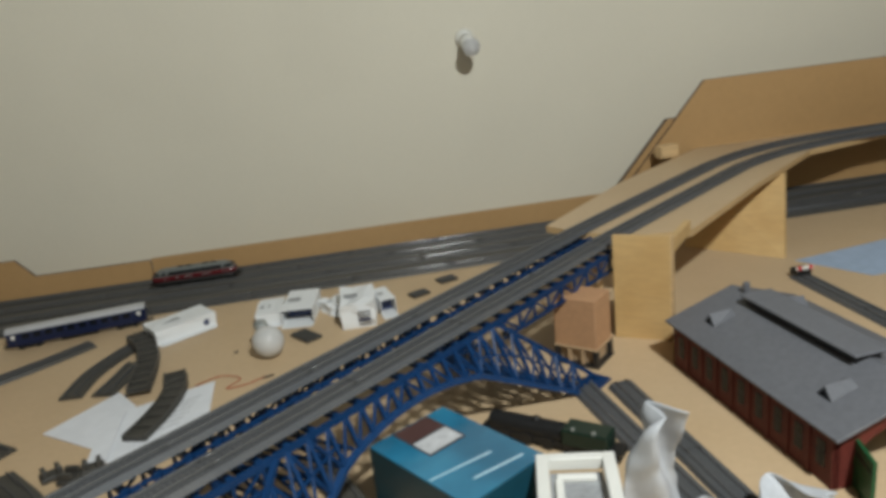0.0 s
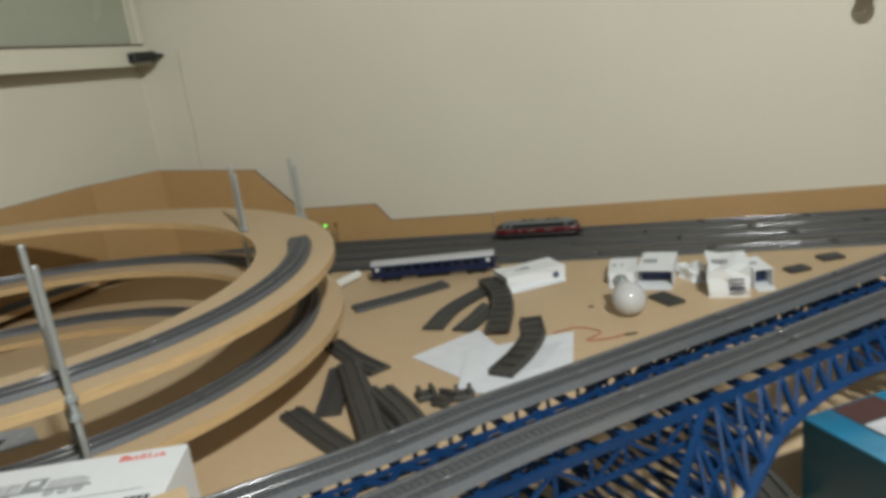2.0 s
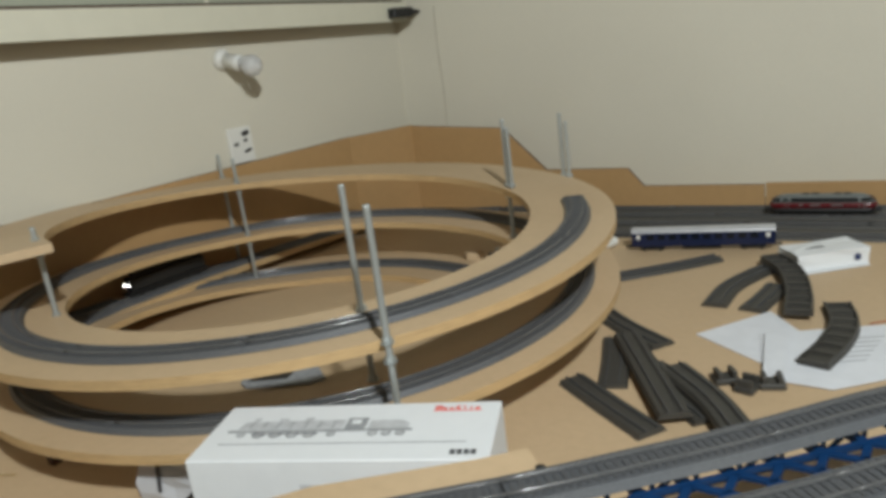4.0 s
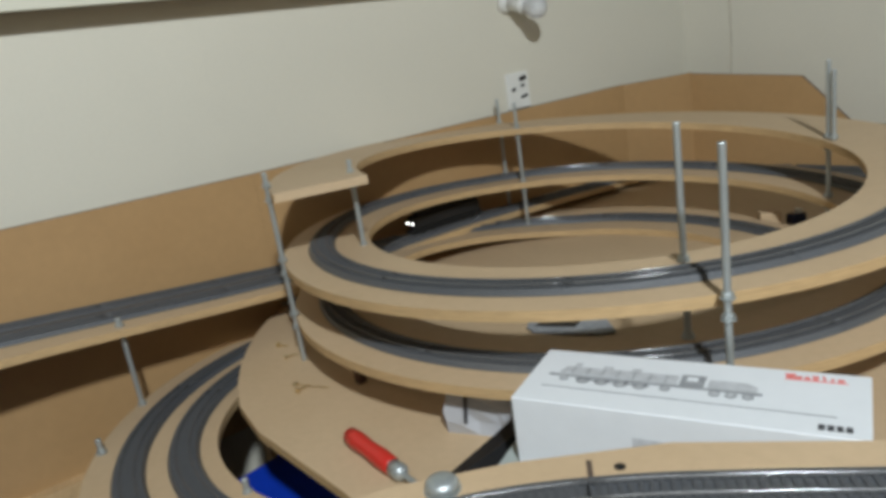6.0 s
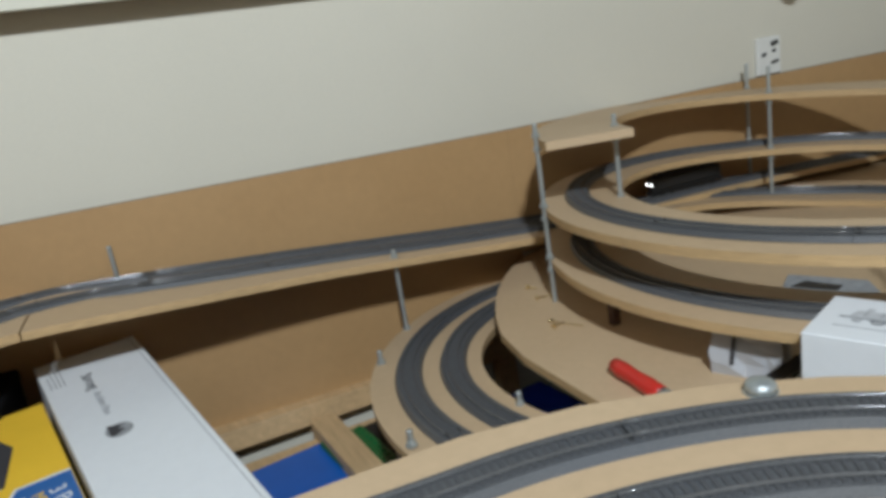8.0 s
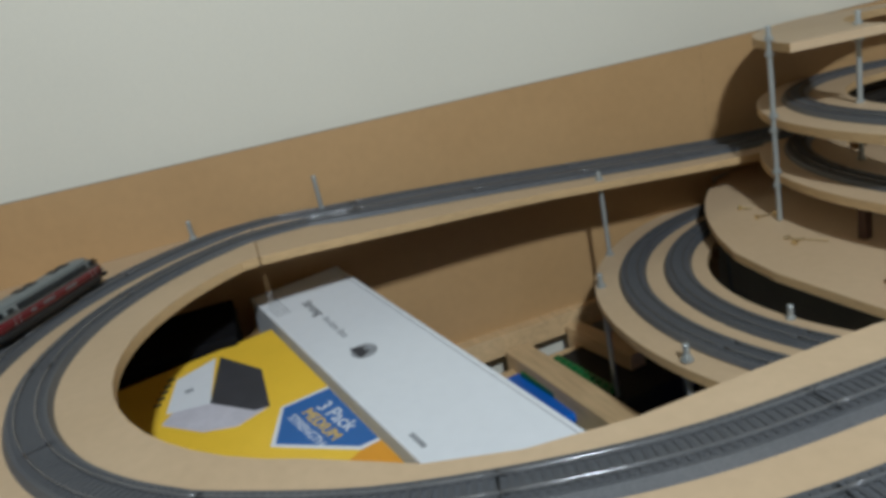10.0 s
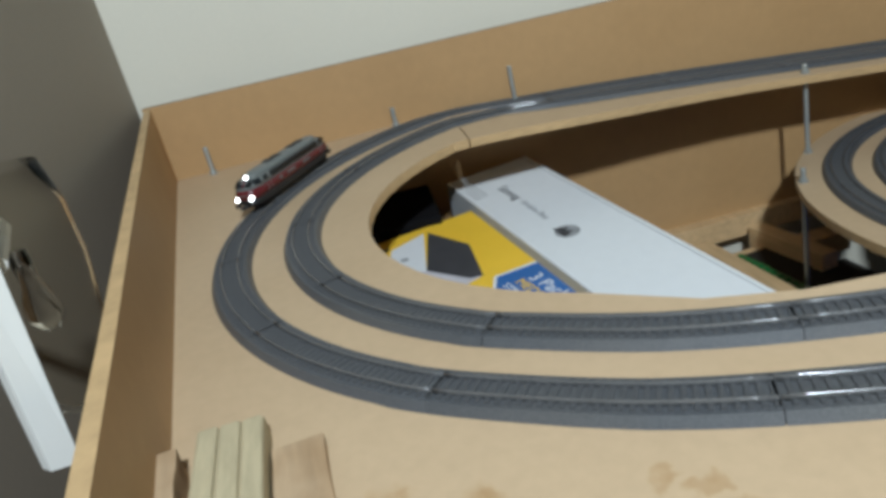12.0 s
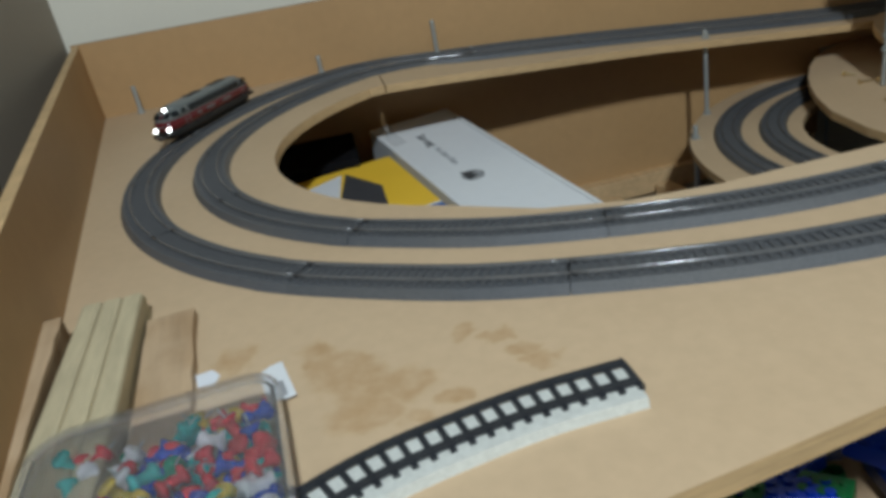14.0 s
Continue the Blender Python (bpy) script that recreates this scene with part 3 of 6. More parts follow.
split = min(range(len(inner)), key=lambda k: (inner[k] - along_b(0.62, 0.103, 0.13)).length)
track(inner[:split + 5], "grey roadbed track section on the wall ramp", "ramp track sections", 0.19)
track(inner[split:], "grey roadbed track section on the front line", "front track sections", 0.19)
outer = shifted(inner[split:], 0.0725)
lead = [along_b(s, float(np.interp(s, (1.2, 1.6), (0.035, 0.050))), ramp_z(s)) for s in np.linspace(1.6, 0.68, 16)]
outer = smooth_path(lead + [q if (q - B0).dot(BN) > 0.0335 else q + BN * (0.0335 - (q - B0).dot(BN)) for q in outer[6::3]], 3)
track(outer[2:], "grey roadbed track section on the front line", "front track sections", 0.19)

strip = [along_b(s, 0.069, ramp_z(s)) for s in np.linspace(1.5, 0.62, 24)]
t = thing("ramp_underlay", "grey ballast strip between the two ramp tracks", "underlay")
part("strip", sweep(strip, [(-0.018, 0.0), (0.018, 0.0), (0.018, 0.0045), (-0.018, 0.0045)]), BALLAST, t)

# far tracks along the north wall
# grey sheet added so the gaps between these tracks come out dark
under = thing("track_gap_filler", "thin grey sheet added to darken the gaps between the far tracks", "underlay")
part("sheet", box((3.02, 0.235, 0.002), (0.59, 1.680, 0.0014), bevel=0.0004), material("gap_filler_grey", (0.085, 0.080, 0.070), 0.6, scale=90, spread=0.15), under)
for k, y in enumerate((1.787, 1.722, 1.652, 1.572)):
    x0 = (-1.15, -1.05, -0.98, -0.92)[k]
    track([Vector((x, y, 0.0)) for x in np.linspace(x0, 2.1, 160)], "dark grey roadbed track section along the back wall", "far track sections", 0.23, mat=BALLAST_DARK)
link = smooth_path([along_b(2.24, 0.068, 0.016), (-1.42, 1.66, 0.006), (-1.33, 1.735, 0.0), (-1.22, 1.775, 0.0), (-1.16, 1.786, 0.0)], 6)
track(link, "grey roadbed track section along the back wall", "far track sections", 0.2)


# ---- bridge
BA = Vector((-0.350, 0.535, 0))
BU, BL = Vector((UX, UY, 0)), Vector((-UY, UX, 0))


def on_bridge(s, off, z):
    p = BA + BU * s + BL * off
    return (p.x, p.y, z)


bridge = thing("arch_bridge", "blue plastic double-track arch truss bridge over the baseboard", "model bridge")
SC, ZT = 1.02, ZP - 0.004
MID = 0.45


def arch_z(s):
    u = abs(s - MID)
    return 0.111 - 1.3 * u * u if u < 0.12 else max(0.0, 0.0923 - 0.0923 * (u - 0.12) / 0.165)


def leg_z(s):
    u = abs(s - MID)
    return ZT - 0.006 if u < 0.19 else max(0.0, (ZT - 0.006) * (0.332 - u) / 0.142)


def truss(s, z, side):
    """A place on one of the two trusses, which lean outwards towards their feet."""
    return on_bridge(s, side * (0.056 + 0.5 * max(0.0, ZT - 0.006 - z)), z)


for side in (-1, 1):
    off = side * 0.056
    part("top_chord", bar(on_bridge(-0.10, off, ZT - 0.006), on_bridge(SC, off, ZT - 0.006), 0.004, 0.008), BLUE, bridge)
    for d in (-1, 1):
        # curved rib from the crown to the foot, and the straight upper edge of the leg
        us = [0.285 * k / 24 for k in range(25)]
        pts = [truss(MID + d * u, arch_z(MID + d * u), side) for u in us]
        for k in range(24):
            part("arch_rib", bar(pts[k], pts[k + 1], 0.0075, 0.006), BLUEEDGE, bridge)
        part("leg_chord", bar(truss(MID + d * 0.185, ZT - 0.008, side), truss(MID + d * 0.332, 0.003, side), 0.0065, 0.006), BLUE, bridge)
        part("bearing_plate", box((0.062, 0.030, 0.005), on_bridge(MID + d * 0.308, side * 0.124, 0.0025), Matrix.Rotation(math.atan2(UY, UX), 4, "Z"), 0.001), BLUE, bridge)
        nodes = [0.0, 0.022, 0.045, 0.068, 0.092, 0.118, 0.145, 0.172, 0.198, 0.222, 0.245, 0.267, 0.288]
        for k, u in enumerate(nodes):
            s = MID + d * u
            lo, hi = (s, arch_z(s)), (s + d * 0.25 * max(0.0, u - 0.172), leg_z(s + d * 0.25 * max(0.0, u - 0.172)))
            if hi[1] - lo[1] > 0.012:
                part("post", bar(truss(*lo, side), truss(*hi, side), 0.0046), BLUE, bridge)
            if k + 1 < len(nodes):
                v = nodes[k + 1]
                s2 = MID + d * v
                hi2 = s2 + d * 0.25 * max(0.0, v - 0.172)
                part("diagonal", bar(truss(*hi, side), truss(s2, arch_z(s2), side), 0.0034), BLUE, bridge)
                if u > 0.10:
                    part("diagonal", bar(truss(*lo, side), truss(hi2, leg_z(hi2), side), 0.0034), BLUE, bridge)
                    mid_a = [(a + b) / 2 for a, b in zip(truss(*lo, side), truss(*hi, side))]
                    mid_b = [(a + b) / 2 for a, b in zip(truss(s2, arch_z(s2), side), truss(hi2, leg_z(hi2), side))]
                    part("mid_rail", bar(mid_a, mid_b, 0.003), BLUE, bridge)
    # shallow girders at both ends of the arch
    for s0, s1 in ((MID + 0.20, SC), (-0.10, MID - 0.20)):
        low = ZT - 0.034
        part("bottom_chord", bar(on_bridge(s0, off, low), on_bridge(s1, off, low), 0.0042), BLUE, bridge)
        gs = np.linspace(s0, s1, 11)
        for k, s in enumerate(gs):
            part("post", bar(on_bridge(s, off, low), on_bridge(s, off, ZT - 0.006), 0.0036), BLUE, bridge)
            if k < len(gs) - 1:
                a, b = (low, ZT - 0.008) if k % 2 else (ZT - 0.008, low)
                part("diagonal", bar(on_bridge(s, off, a), on_bridge(gs[k + 1], off, b), 0.003), BLUE, bridge)
# bracing across between the two trusses
for d in (-1, 1):
    for j in range(8):
        u, v = 0.10 + 0.0225 * j, 0.10 + 0.0225 * (j + 1)
        a, b = MID + d * u, MID + d * v
        za, zb = arch_z(a) + 0.006, arch_z(b) + 0.006
        part("cross_brace", bar(truss(a, za, -1), truss(b, zb, 1), 0.0034), BLUE, bridge)
        part("cross_brace", bar(truss(a, za, 1), truss(b, zb, -1), 0.0034), BLUE, bridge)
        part("cross_tie", bar(truss(b, zb, -1), truss(b, zb, 1), 0.0046), BLUE, bridge)
for off in (-0.0165, 0.0165):
    part("stringer", bar(on_bridge(-0.10, off, ZT - 0.002), on_bridge(SC, off, ZT - 0.002), 0.003, 0.004), BLUE, bridge)
for s in np.arange(-0.09, SC, 0.034):
    for d in (-1, 1):
        part("cross_beam", bar(on_bridge(s, d * 0.058, ZT - 0.006), on_bridge(s, d * 0.016, ZT - 0.006), 0.007, 0.006), BLUE, bridge)
        part("deck_lattice", bar(on_bridge(s, d * 0.0165, ZT - 0.003), on_bridge(s + 0.034, -d * 0.0165, ZT - 0.003), 0.0055, 0.003), BLUE, bridge)
rod(*on_bridge(-0.09, 0.0, 0)[:2], 0.0, 0.13, [0.006])

# pier under the bridge end
pier = thing("bridge_pier", "salmon coloured card pier with a dark framed base", "model pier", pose(0.328, 1.026, 0, 0, 0, -44))
part("column", box((0.070, 0.056, 0.082), (0, 0, 0.070), bevel=0.001), SALMON, pier)
part("base_frame", box((0.075, 0.061, 0.004), (0, 0, 0.002)), BLACKPL, pier)
part("sill", box((0.073, 0.059, 0.004), (0, 0, 0.030), bevel=0.0008), CARD, pier)
for sx in (-1, 1):
    for sy in (-1, 1):
        part("corner_post", box((0.008, 0.008, 0.025), (sx * 0.0325, sy * 0.0255, 0.0165)), BLACKPL, pier)
for sx in (-0.011, 0.011):
    part("inner_post", box((0.005, 0.005, 0.025), (sx, -0.026, 0.0165)), CARD, pier)
part("inner_wall", box((0.056, 0.040, 0.025), (0, 0, 0.0165)), CARD, pier)

# ---- wooden portal and raised deck at the end of the bridge
deck = [(0.352, 1.285), (0.392, 1.215), (0.49, 1.145), (0.562, 1.132), (0.83, 1.372), (1.094, 1.590), (1.32, 1.655), (2.25, 1.665), (2.25, PANEL_Y - 0.014), (0.93, PANEL_Y - 0.014), (0.60, 1.540)]
board(deck, ZP + 0.003, "raised_deck", "tan MDF deck rising from the bridge to the corner", "baseboard")
PORTALPLY = material("warm_plywood", (0.55, 0.37, 0.165), 0.55, scale=30, spread=0.08, stretch=(1, 1, 5), bump=0.1, second=(0.47, 0.29, 0.11), second_scale=9, second_mix=0.6)
portal = thing("portal_block", "pale plywood portal block carrying the deck", "support block")


def plank(a, b, z0, z1, thick, name, mat, parent, zb=None):
    a, b = Vector((a[0], a[1], 0)), Vector((b[0], b[1], 0))
    d = (b - a).normalized()
    n = Vector((-d.y, d.x, 0)) * thick
    bm = bmesh.new()
    zb = z1 if zb is None else zb
    co = [a, b, b + n, a + n]
    lo = [bm.verts.new(p + Vector((0, 0, z0))) for p in co]
    hi = [bm.verts.new(p + Vector((0, 0, z))) for p, z in zip(co, (z1, zb, zb, z1))]
    bm.faces.new(lo[::-1])
    bm.faces.new(hi)
    for i in range(4):
        bm.faces.new((lo[i], lo[(i + 1) % 4], hi[(i + 1) % 4], hi[i]))
    return part(name, bm, mat, parent)


plank((0.402, 1.080), (0.478, 1.034), 0, 0.177, 0.010, "front_board", PORTALPLY, portal)
plank((0.480, 1.033), (0.492, 1.048), 0, 0.174, 0.012, "corner_strip", PINE, portal)
plank((0.494, 1.050), (0.560, 1.128), 0.146, 0.168, 0.010, "top_rail", PORTALPLY, portal)
bm = bmesh.new()
lean = [(0.715, 1.470, 0.0), (0.849, 1.305, 0.0), (0.945, 1.462, ZP - 0.0105), (0.790, 1.545, ZP - 0.0105)]
vs = [bm.verts.new(p) for p in lean] + [bm.verts.new((x + 0.010, y + 0.008, z)) for x, y, z in lean]
for f in ((3, 2, 1, 0), (4, 5, 6, 7), (0, 1, 5, 4), (1, 2, 6, 5), (2, 3, 7, 6), (3, 0, 4, 7)):
    bm.faces.new([vs[i] for i in f])
part("leaning_board", bm, PORTALPLY, portal)
plank((0.398, 1.122), (0.420, 1.225), 0, ZP - 0.010, 0.010, "back_board", PINE, portal)
part("brick_front", box((0.03, 0.004, 0.05), (0.428, 1.106, 0.085), Matrix.Rotation(radians(-29), 4, "Z")), SALMON, portal)
wedge = thing("wedge_block", "small pine wedge standing on the deck", "wood block", pose(0.80, 1.735, ZP + 0.003, 0, 0, 10))
part("block", box((0.05, 0.03, 0.03), (0, 0, 0.015), bevel=0.001), PINE, wedge)

# ---- engine shed
def engine_shed():
    L, W, H, RH = 0.335, 0.205, 0.066, 0.034
    shed = thing("engine_shed", "red brick model engine shed with a grey roof", "model building", pose(0.458, 0.79, 0, 0, 0, 94) @ Matrix.Translation((0, -W / 2, 0)))
    # side walls with window bays
    for sy in (-1, 1):
        y = sy * (W / 2 - 0.003)
        wl = part("side_wall", box((L, 0.006, H), (0, y, H / 2)), BRICKRED, shed)
        for k in range(9):
            x = -L / 2 + 0.022 + k * (L - 0.044) / 8
            part("pilaster", box((0.007, 0.010, H), (x - 0.017, y, H / 2)), BRICKRED, wl)
            wd = part("window", box((0.015, 0.0075, 0.034), (x, y, 0.036), bevel=0.001), WINDOWDARK, wl)
            part("mullion", box((0.0012, 0.0085, 0.034), (x, y, 0.036)), LOCOBLACK, wd)
            part("crossbar", box((0.015, 0.0085, 0.0012), (x, y, 0.038)), LOCOBLACK, wd)
    # gable ends: the near one has an arched doorway
    for sx in (-1, 1):
        bm = bmesh.new()
        prof = [(-W / 2, 0), (-W / 2, H), (0, H + RH), (W / 2, H), (W / 2, 0)]
        if sx < 0:
            arch = [(0.075 * math.cos(radians(a)), 0.030 + 0.040 * math.sin(radians(a))) for a in range(0, 181, 15)]
            prof = prof + [(0.075, 0)] + arch + [(-0.075, 0)]
        fa = [bm.verts.new((sx * L / 2, y, z)) for y, z in prof]
        fb = [bm.verts.new((sx * (L / 2 - 0.006), y, z)) for y, z in prof]
        n = len(prof)
        e1 = [bm.edges.new((fa[i], fa[(i + 1) % n])) for i in range(n)]
        e2 = [bm.edges.new((fb[i], fb[(i + 1) % n])) for i in range(n)]
        bmesh.ops.triangle_fill(bm, edges=e1)
        bmesh.ops.triangle_fill(bm, edges=e2)
        for i in range(n):
            bm.faces.new((fa[i], fa[(i + 1) % n], fb[(i + 1) % n], fb[i]))
        part("gable_wall", bm, BRICKRED, shed)
    for sy in (-1, 1):
        dr = part("door_leaf", box((0.004, 0.045, 0.058), (-L / 2 - 0.022, sy * 0.085, 0.030), Matrix.Rotation(radians(sy * 70), 4, "Z")), GREENPL, shed)
        part("hinge_strap", box((0.0055, 0.04, 0.003), (-L / 2 - 0.022, sy * 0.085, 0.045), Matrix.Rotation(radians(sy * 70), 4, "Z")), BLACKPL, dr)
    # roof slopes
    slope = math.atan2(RH, W / 2)
    wid = (W / 2 + 0.010) / math.cos(slope)
    for sy in (-1, 1):
        rf = part("roof_slope", box((L + 0.022, wid, 0.004), (0, sy * (W / 4 + 0.003), H + RH / 2 + 0.0035), Matrix.Rotation(-sy * slope, 4, "X"), 0.0006), SLATE, shed)
        for x in (-0.115, 0.115):
            # a little gabled dormer: dark triangular front, slate sides
            bm = bmesh.new()
            y0, y1, zb = sy * 0.076, sy * 0.042, H + 0.0135
            co = [(x - 0.014, y0, zb), (x + 0.014, y0, zb), (x, y0, zb + 0.017), (x - 0.014, y1, zb + 0.012), (x + 0.014, y1, zb + 0.012), (x, y1, zb + 0.019)]
            v = [bm.verts.new(q) for q in co]
            for f in ((0, 1, 2), (3, 5, 4), (0, 2, 5, 3), (1, 4, 5, 2), (0, 3, 4, 1)):
                bm.faces.new([v[i] for i in f])
            part("dormer", bm, SLATE, rf)
            bm = bmesh.new()
            y2 = y0 + sy * 0.0008
            v = [bm.verts.new(q) for q in ((x - 0.010, y2, zb + 0.002), (x + 0.010, y2, zb + 0.002), (x, y2, zb + 0.0135), (x - 0.010, y0, zb + 0.002), (x + 0.010, y0, zb + 0.002), (x, y0, zb + 0.0135))]
            for f in ((0, 1, 2), (5, 4, 3), (0, 3, 4, 1), (1, 4, 5, 2), (2, 5, 3, 0)):
                bm.faces.new([v[i] for i in f])
            part("dormer_window", bm, WINDOWDARK, rf)
    part("clerestory_wall", box((L * 0.62, 0.034, 0.016), (0.01, 0, H + RH + 0.004)), BLACKPL, shed)
    part("clerestory_roof", box((L * 0.66, 0.050, 0.0035), (0.01, 0, H + RH + 0.0138), bevel=0.001), SLATE, shed)
    part("chimney", cyl(0.005, 0.022, (L * 0.42, 0, H + RH), n=10), SLATE, shed)
    return shed


engine_shed()
track([Vector((0.346 + 0.026 * k / 20, 0.92 - 0.32 * k / 20, 0)) for k in range(21)], "grey roadbed track section beside the engine shed", "yard track sections", 0.19)
track([Vector((0.292 + 0.038 * k / 20, 0.945 - 0.345 * k / 20, 0)) for k in range(21)], "grey roadbed track section beside the engine shed", "yard track sections", 0.19)
track([Vector((0.815, 1.205 - 0.5 * k / 20, 0)) for k in range(21)], "grey roadbed track section behind the engine shed", "yard track sections", 0.19)
track([Vector((x, 1.62 + 0.02 * math.sin(x * 3), 0)) for x in np.linspace(0.96, 2.1, 50)], "grey roadbed track section under the deck", "far track sections", 0.23)
stop = thing("buffer_stop", "dark buffer stop with a red and white beam", "buffer stop", pose(0.815, 1.20, 0.0075))
part("frame", box((0.030, 0.026, 0.012), (0, 0, 0.006), bevel=0.002), BLACKPL, stop)
part("beam", box((0.034, 0.004, 0.006), (0, -0.012, 0.016)), WHITEPL, stop)
for x in (-0.011, 0.011):
    part("red_band", box((0.008, 0.0045, 0.0062), (x, -0.012, 0.016)), REDPRINT, stop)
sheet = part("blue_sheet", slab([(0.86, 1.285), (0.93, 1.155), (1.35, 1.17), (1.34, 1.33), (1.08, 1.32)], 0.0015, 0.0012), material("pale_blue_paper", (0.33, 0.42, 0.55), 0.6))
tagged(sheet, "pale blue paper sheet lying on the baseboard", "paper sheet")


# ---- locomotives and coach
PALEROOF = material("pale_grey_loco_roof", (0.15, 0.162, 0.155), 0.4, scale=150, spread=0.08, bump=0.02)


def locomotive(m, lit):
    HL = 0.100
    t = thing("diesel_locomotive", "maroon and grey model diesel locomotive with rounded cabs", "model locomotive", m)
    # heights with the half width and how far the noses are drawn in
    levels = ((0.0045, 0.0150, 0.006), (0.0140, 0.0166, 0.0015), (0.0152, 0.0170, 0.0008), (0.0205, 0.0173, 0.0), (0.0268, 0.0171, 0.0020),
              (0.0280, 0.0172, 0.0030), (0.0335, 0.0162, 0.0095), (0.0375, 0.0146, 0.0160), (0.0400, 0.0122, 0.0200), (0.0418, 0.0085, 0.0240), (0.0428, 0.0040, 0.0300))

    def outline(w, l):
        half = [(l - 0.024 * (1 - math.cos(radians(a))) ** 1.4, w * math.sin(radians(a))) for a in range(0, 91, 15)]
        q = half + [(-x, y) for x, y in half[::-1]]
        return q + [(x, -y) for x, y in q[::-1]]

    def shell(k0, k1, name, mat, parent):
        bm = bmesh.new()
        rings = [[bm.verts.new((x, y, z)) for x, y in outline(w, HL - nose)] for z, w, nose in levels[k0:k1 + 1]]
        for u, v in zip(rings, rings[1:]):
            n = len(u)
            for i in range(n):
                if (u[i].co - u[(i + 1) % n].co).length > 1e-6:
                    f = bm.faces.new((u[i], u[(i + 1) % n], v[(i + 1) % n], v[i]))
                    f.smooth = True
        bm.faces.new(rings[0][::-1])
        bm.faces.new(rings[-1])
        bmesh.ops.remove_doubles(bm, verts=bm.verts, dist=1e-6)
        return part(name, bm, mat, parent)

    shell(0, 1, "skirt", LOCOBLACK, t)
    body = shell(2, 4, "lower_body", MAROON, t)
    shell(1, 2, "sill_line", LOCOBLACK, t)
    shell(4, 5, "waist_line", PALEROOF, t)
    up = shell(5, 7, "upper_body", PALEROOF, t)
    roof = shell(7, 10, "roof", PALEROOF, t)
    for x in (-0.046, -0.028, 0.012, 0.030):
        part("roof_vent", box((0.013, 0.011, 0.0016), (x, 0, 0.0432), bevel=0.0005), LOCOBLACK, roof)
    lean_ = math.atan2(0.0026, 0.0095)
    for sy in (-1, 1):
        band = part("window_band", box((0.124, 0.0008, 0.0078), (-0.004, sy * 0.0163, 0.0328), Matrix.Rotation(sy * lean_, 4, "X")), WINDOWDARK, up)
        for x in (-0.066, 0.058):
            part("band_frame", box((0.0012, 0.0012, 0.0082), (x, sy * 0.0164, 0.0328), Matrix.Rotation(sy * lean_, 4, "X")), SILVER, band)
        for x in (-0.0745, 0.0675):
            part("cab_window", box((0.0095, 0.0008, 0.0058), (x, sy * 0.0160, 0.0332), Matrix.Rotation(sy * lean_, 4, "X")), WINDOWDARK, up)
        for x, w in ((-0.028, 0.020), (0.012, 0.019), (0.038, 0.008)):
            part("number_plate", box((w, 0.0006, 0.0034), (x, sy * 0.0173, 0.0222)), SILVER, body)
        for x in (-0.076, -0.068, 0.060, 0.068):
            part("handrail", box((0.0012, 0.0006, 0.0090), (x, sy * 0.0171, 0.0208)), SILVER, body)
    for sx in (-1, 1):
        for y in (-0.0062, 0.0062):
            part("windscreen", box((0.0010, 0.0105, 0.0092), (sx * 0.0905, y, 0.0330), Matrix.Rotation(math.copysign(0.16, -y * sx), 4, "Z") @ Matrix.Rotation(sx * -1.02, 4, "Y")), WINDOWDARK, up)
        for sy in (-1, 1):
            part("quarter_light", box((0.0100, 0.0010, 0.0068), (sx * 0.0830, sy * 0.0140, 0.0330), Matrix.Rotation(-sx * sy * 0.42, 4, "Z") @ Matrix.Rotation(sy * 0.45, 4, "X")), WINDOWDARK, up)
        part("nose_pillar", box((0.0014, 0.0020, 0.0110), (sx * 0.0908, 0, 0.0330), Matrix.Rotation(sx * -1.02, 4, "Y")), MAROON, up)
        part("nose_stripe", box((0.0008, 0.016, 0.0014), (sx * 0.0997, 0, 0.0215)), SILVER, body)
        mat = HEADLIGHT if (lit and sx > 0) else SILVER
        for y in (-0.0100, 0.0100):
            part("headlight", cyl(0.0021, 0.0026, (sx * 0.0965, y, 0.0172), Matrix.Rotation(sx * math.pi / 2, 4, "Y"), n=14), mat, body)
        part("top_light", cyl(0.0020, 0.0026, (sx * 0.0815, 0, 0.0385), Matrix.Rotation(sx * math.pi / 2, 4, "Y"), n=14), mat, roof)
        for y in (-0.0095, 0.0095):
            part("buffer", cyl(0.0028, 0.007, (sx * 0.0965, y, 0.0105), Matrix.Rotation(sx * math.pi / 2, 4, "Y"), n=12), LOCOBLACK, t)
        part("coupler", box((0.012, 0.006, 0.003), (sx * 0.102, 0, 0.008)), LOCOBLACK, t)
        bogie = part("bogie", box((0.056, 0.026, 0.006), (sx * 0.057, 0, 0.0075), bevel=0.001), LOCOBLACK, t)
        for dx in (-0.018, 0.018):
            for y in (-0.0085, 0.0085):
                part("wheel", cyl(0.0055, 0.003, (sx * 0.057 + dx, y - 0.0015, 0.0055), Matrix.Rotation(-math.pi / 2, 4, "X"), n=16), LOCOBLACK, bogie)
    part("fuel_tank", box((0.045, 0.026, 0.007), (0, 0, 0.008), bevel=0.002), LOCOBLACK, t)
    return t


locomotive(pose(-1.454, -0.473, ZP + 0.0098, 0, 0, -32), True)
locomotive(pose(-0.39, 1.722, 0.0098, 0, 0, 180), False)


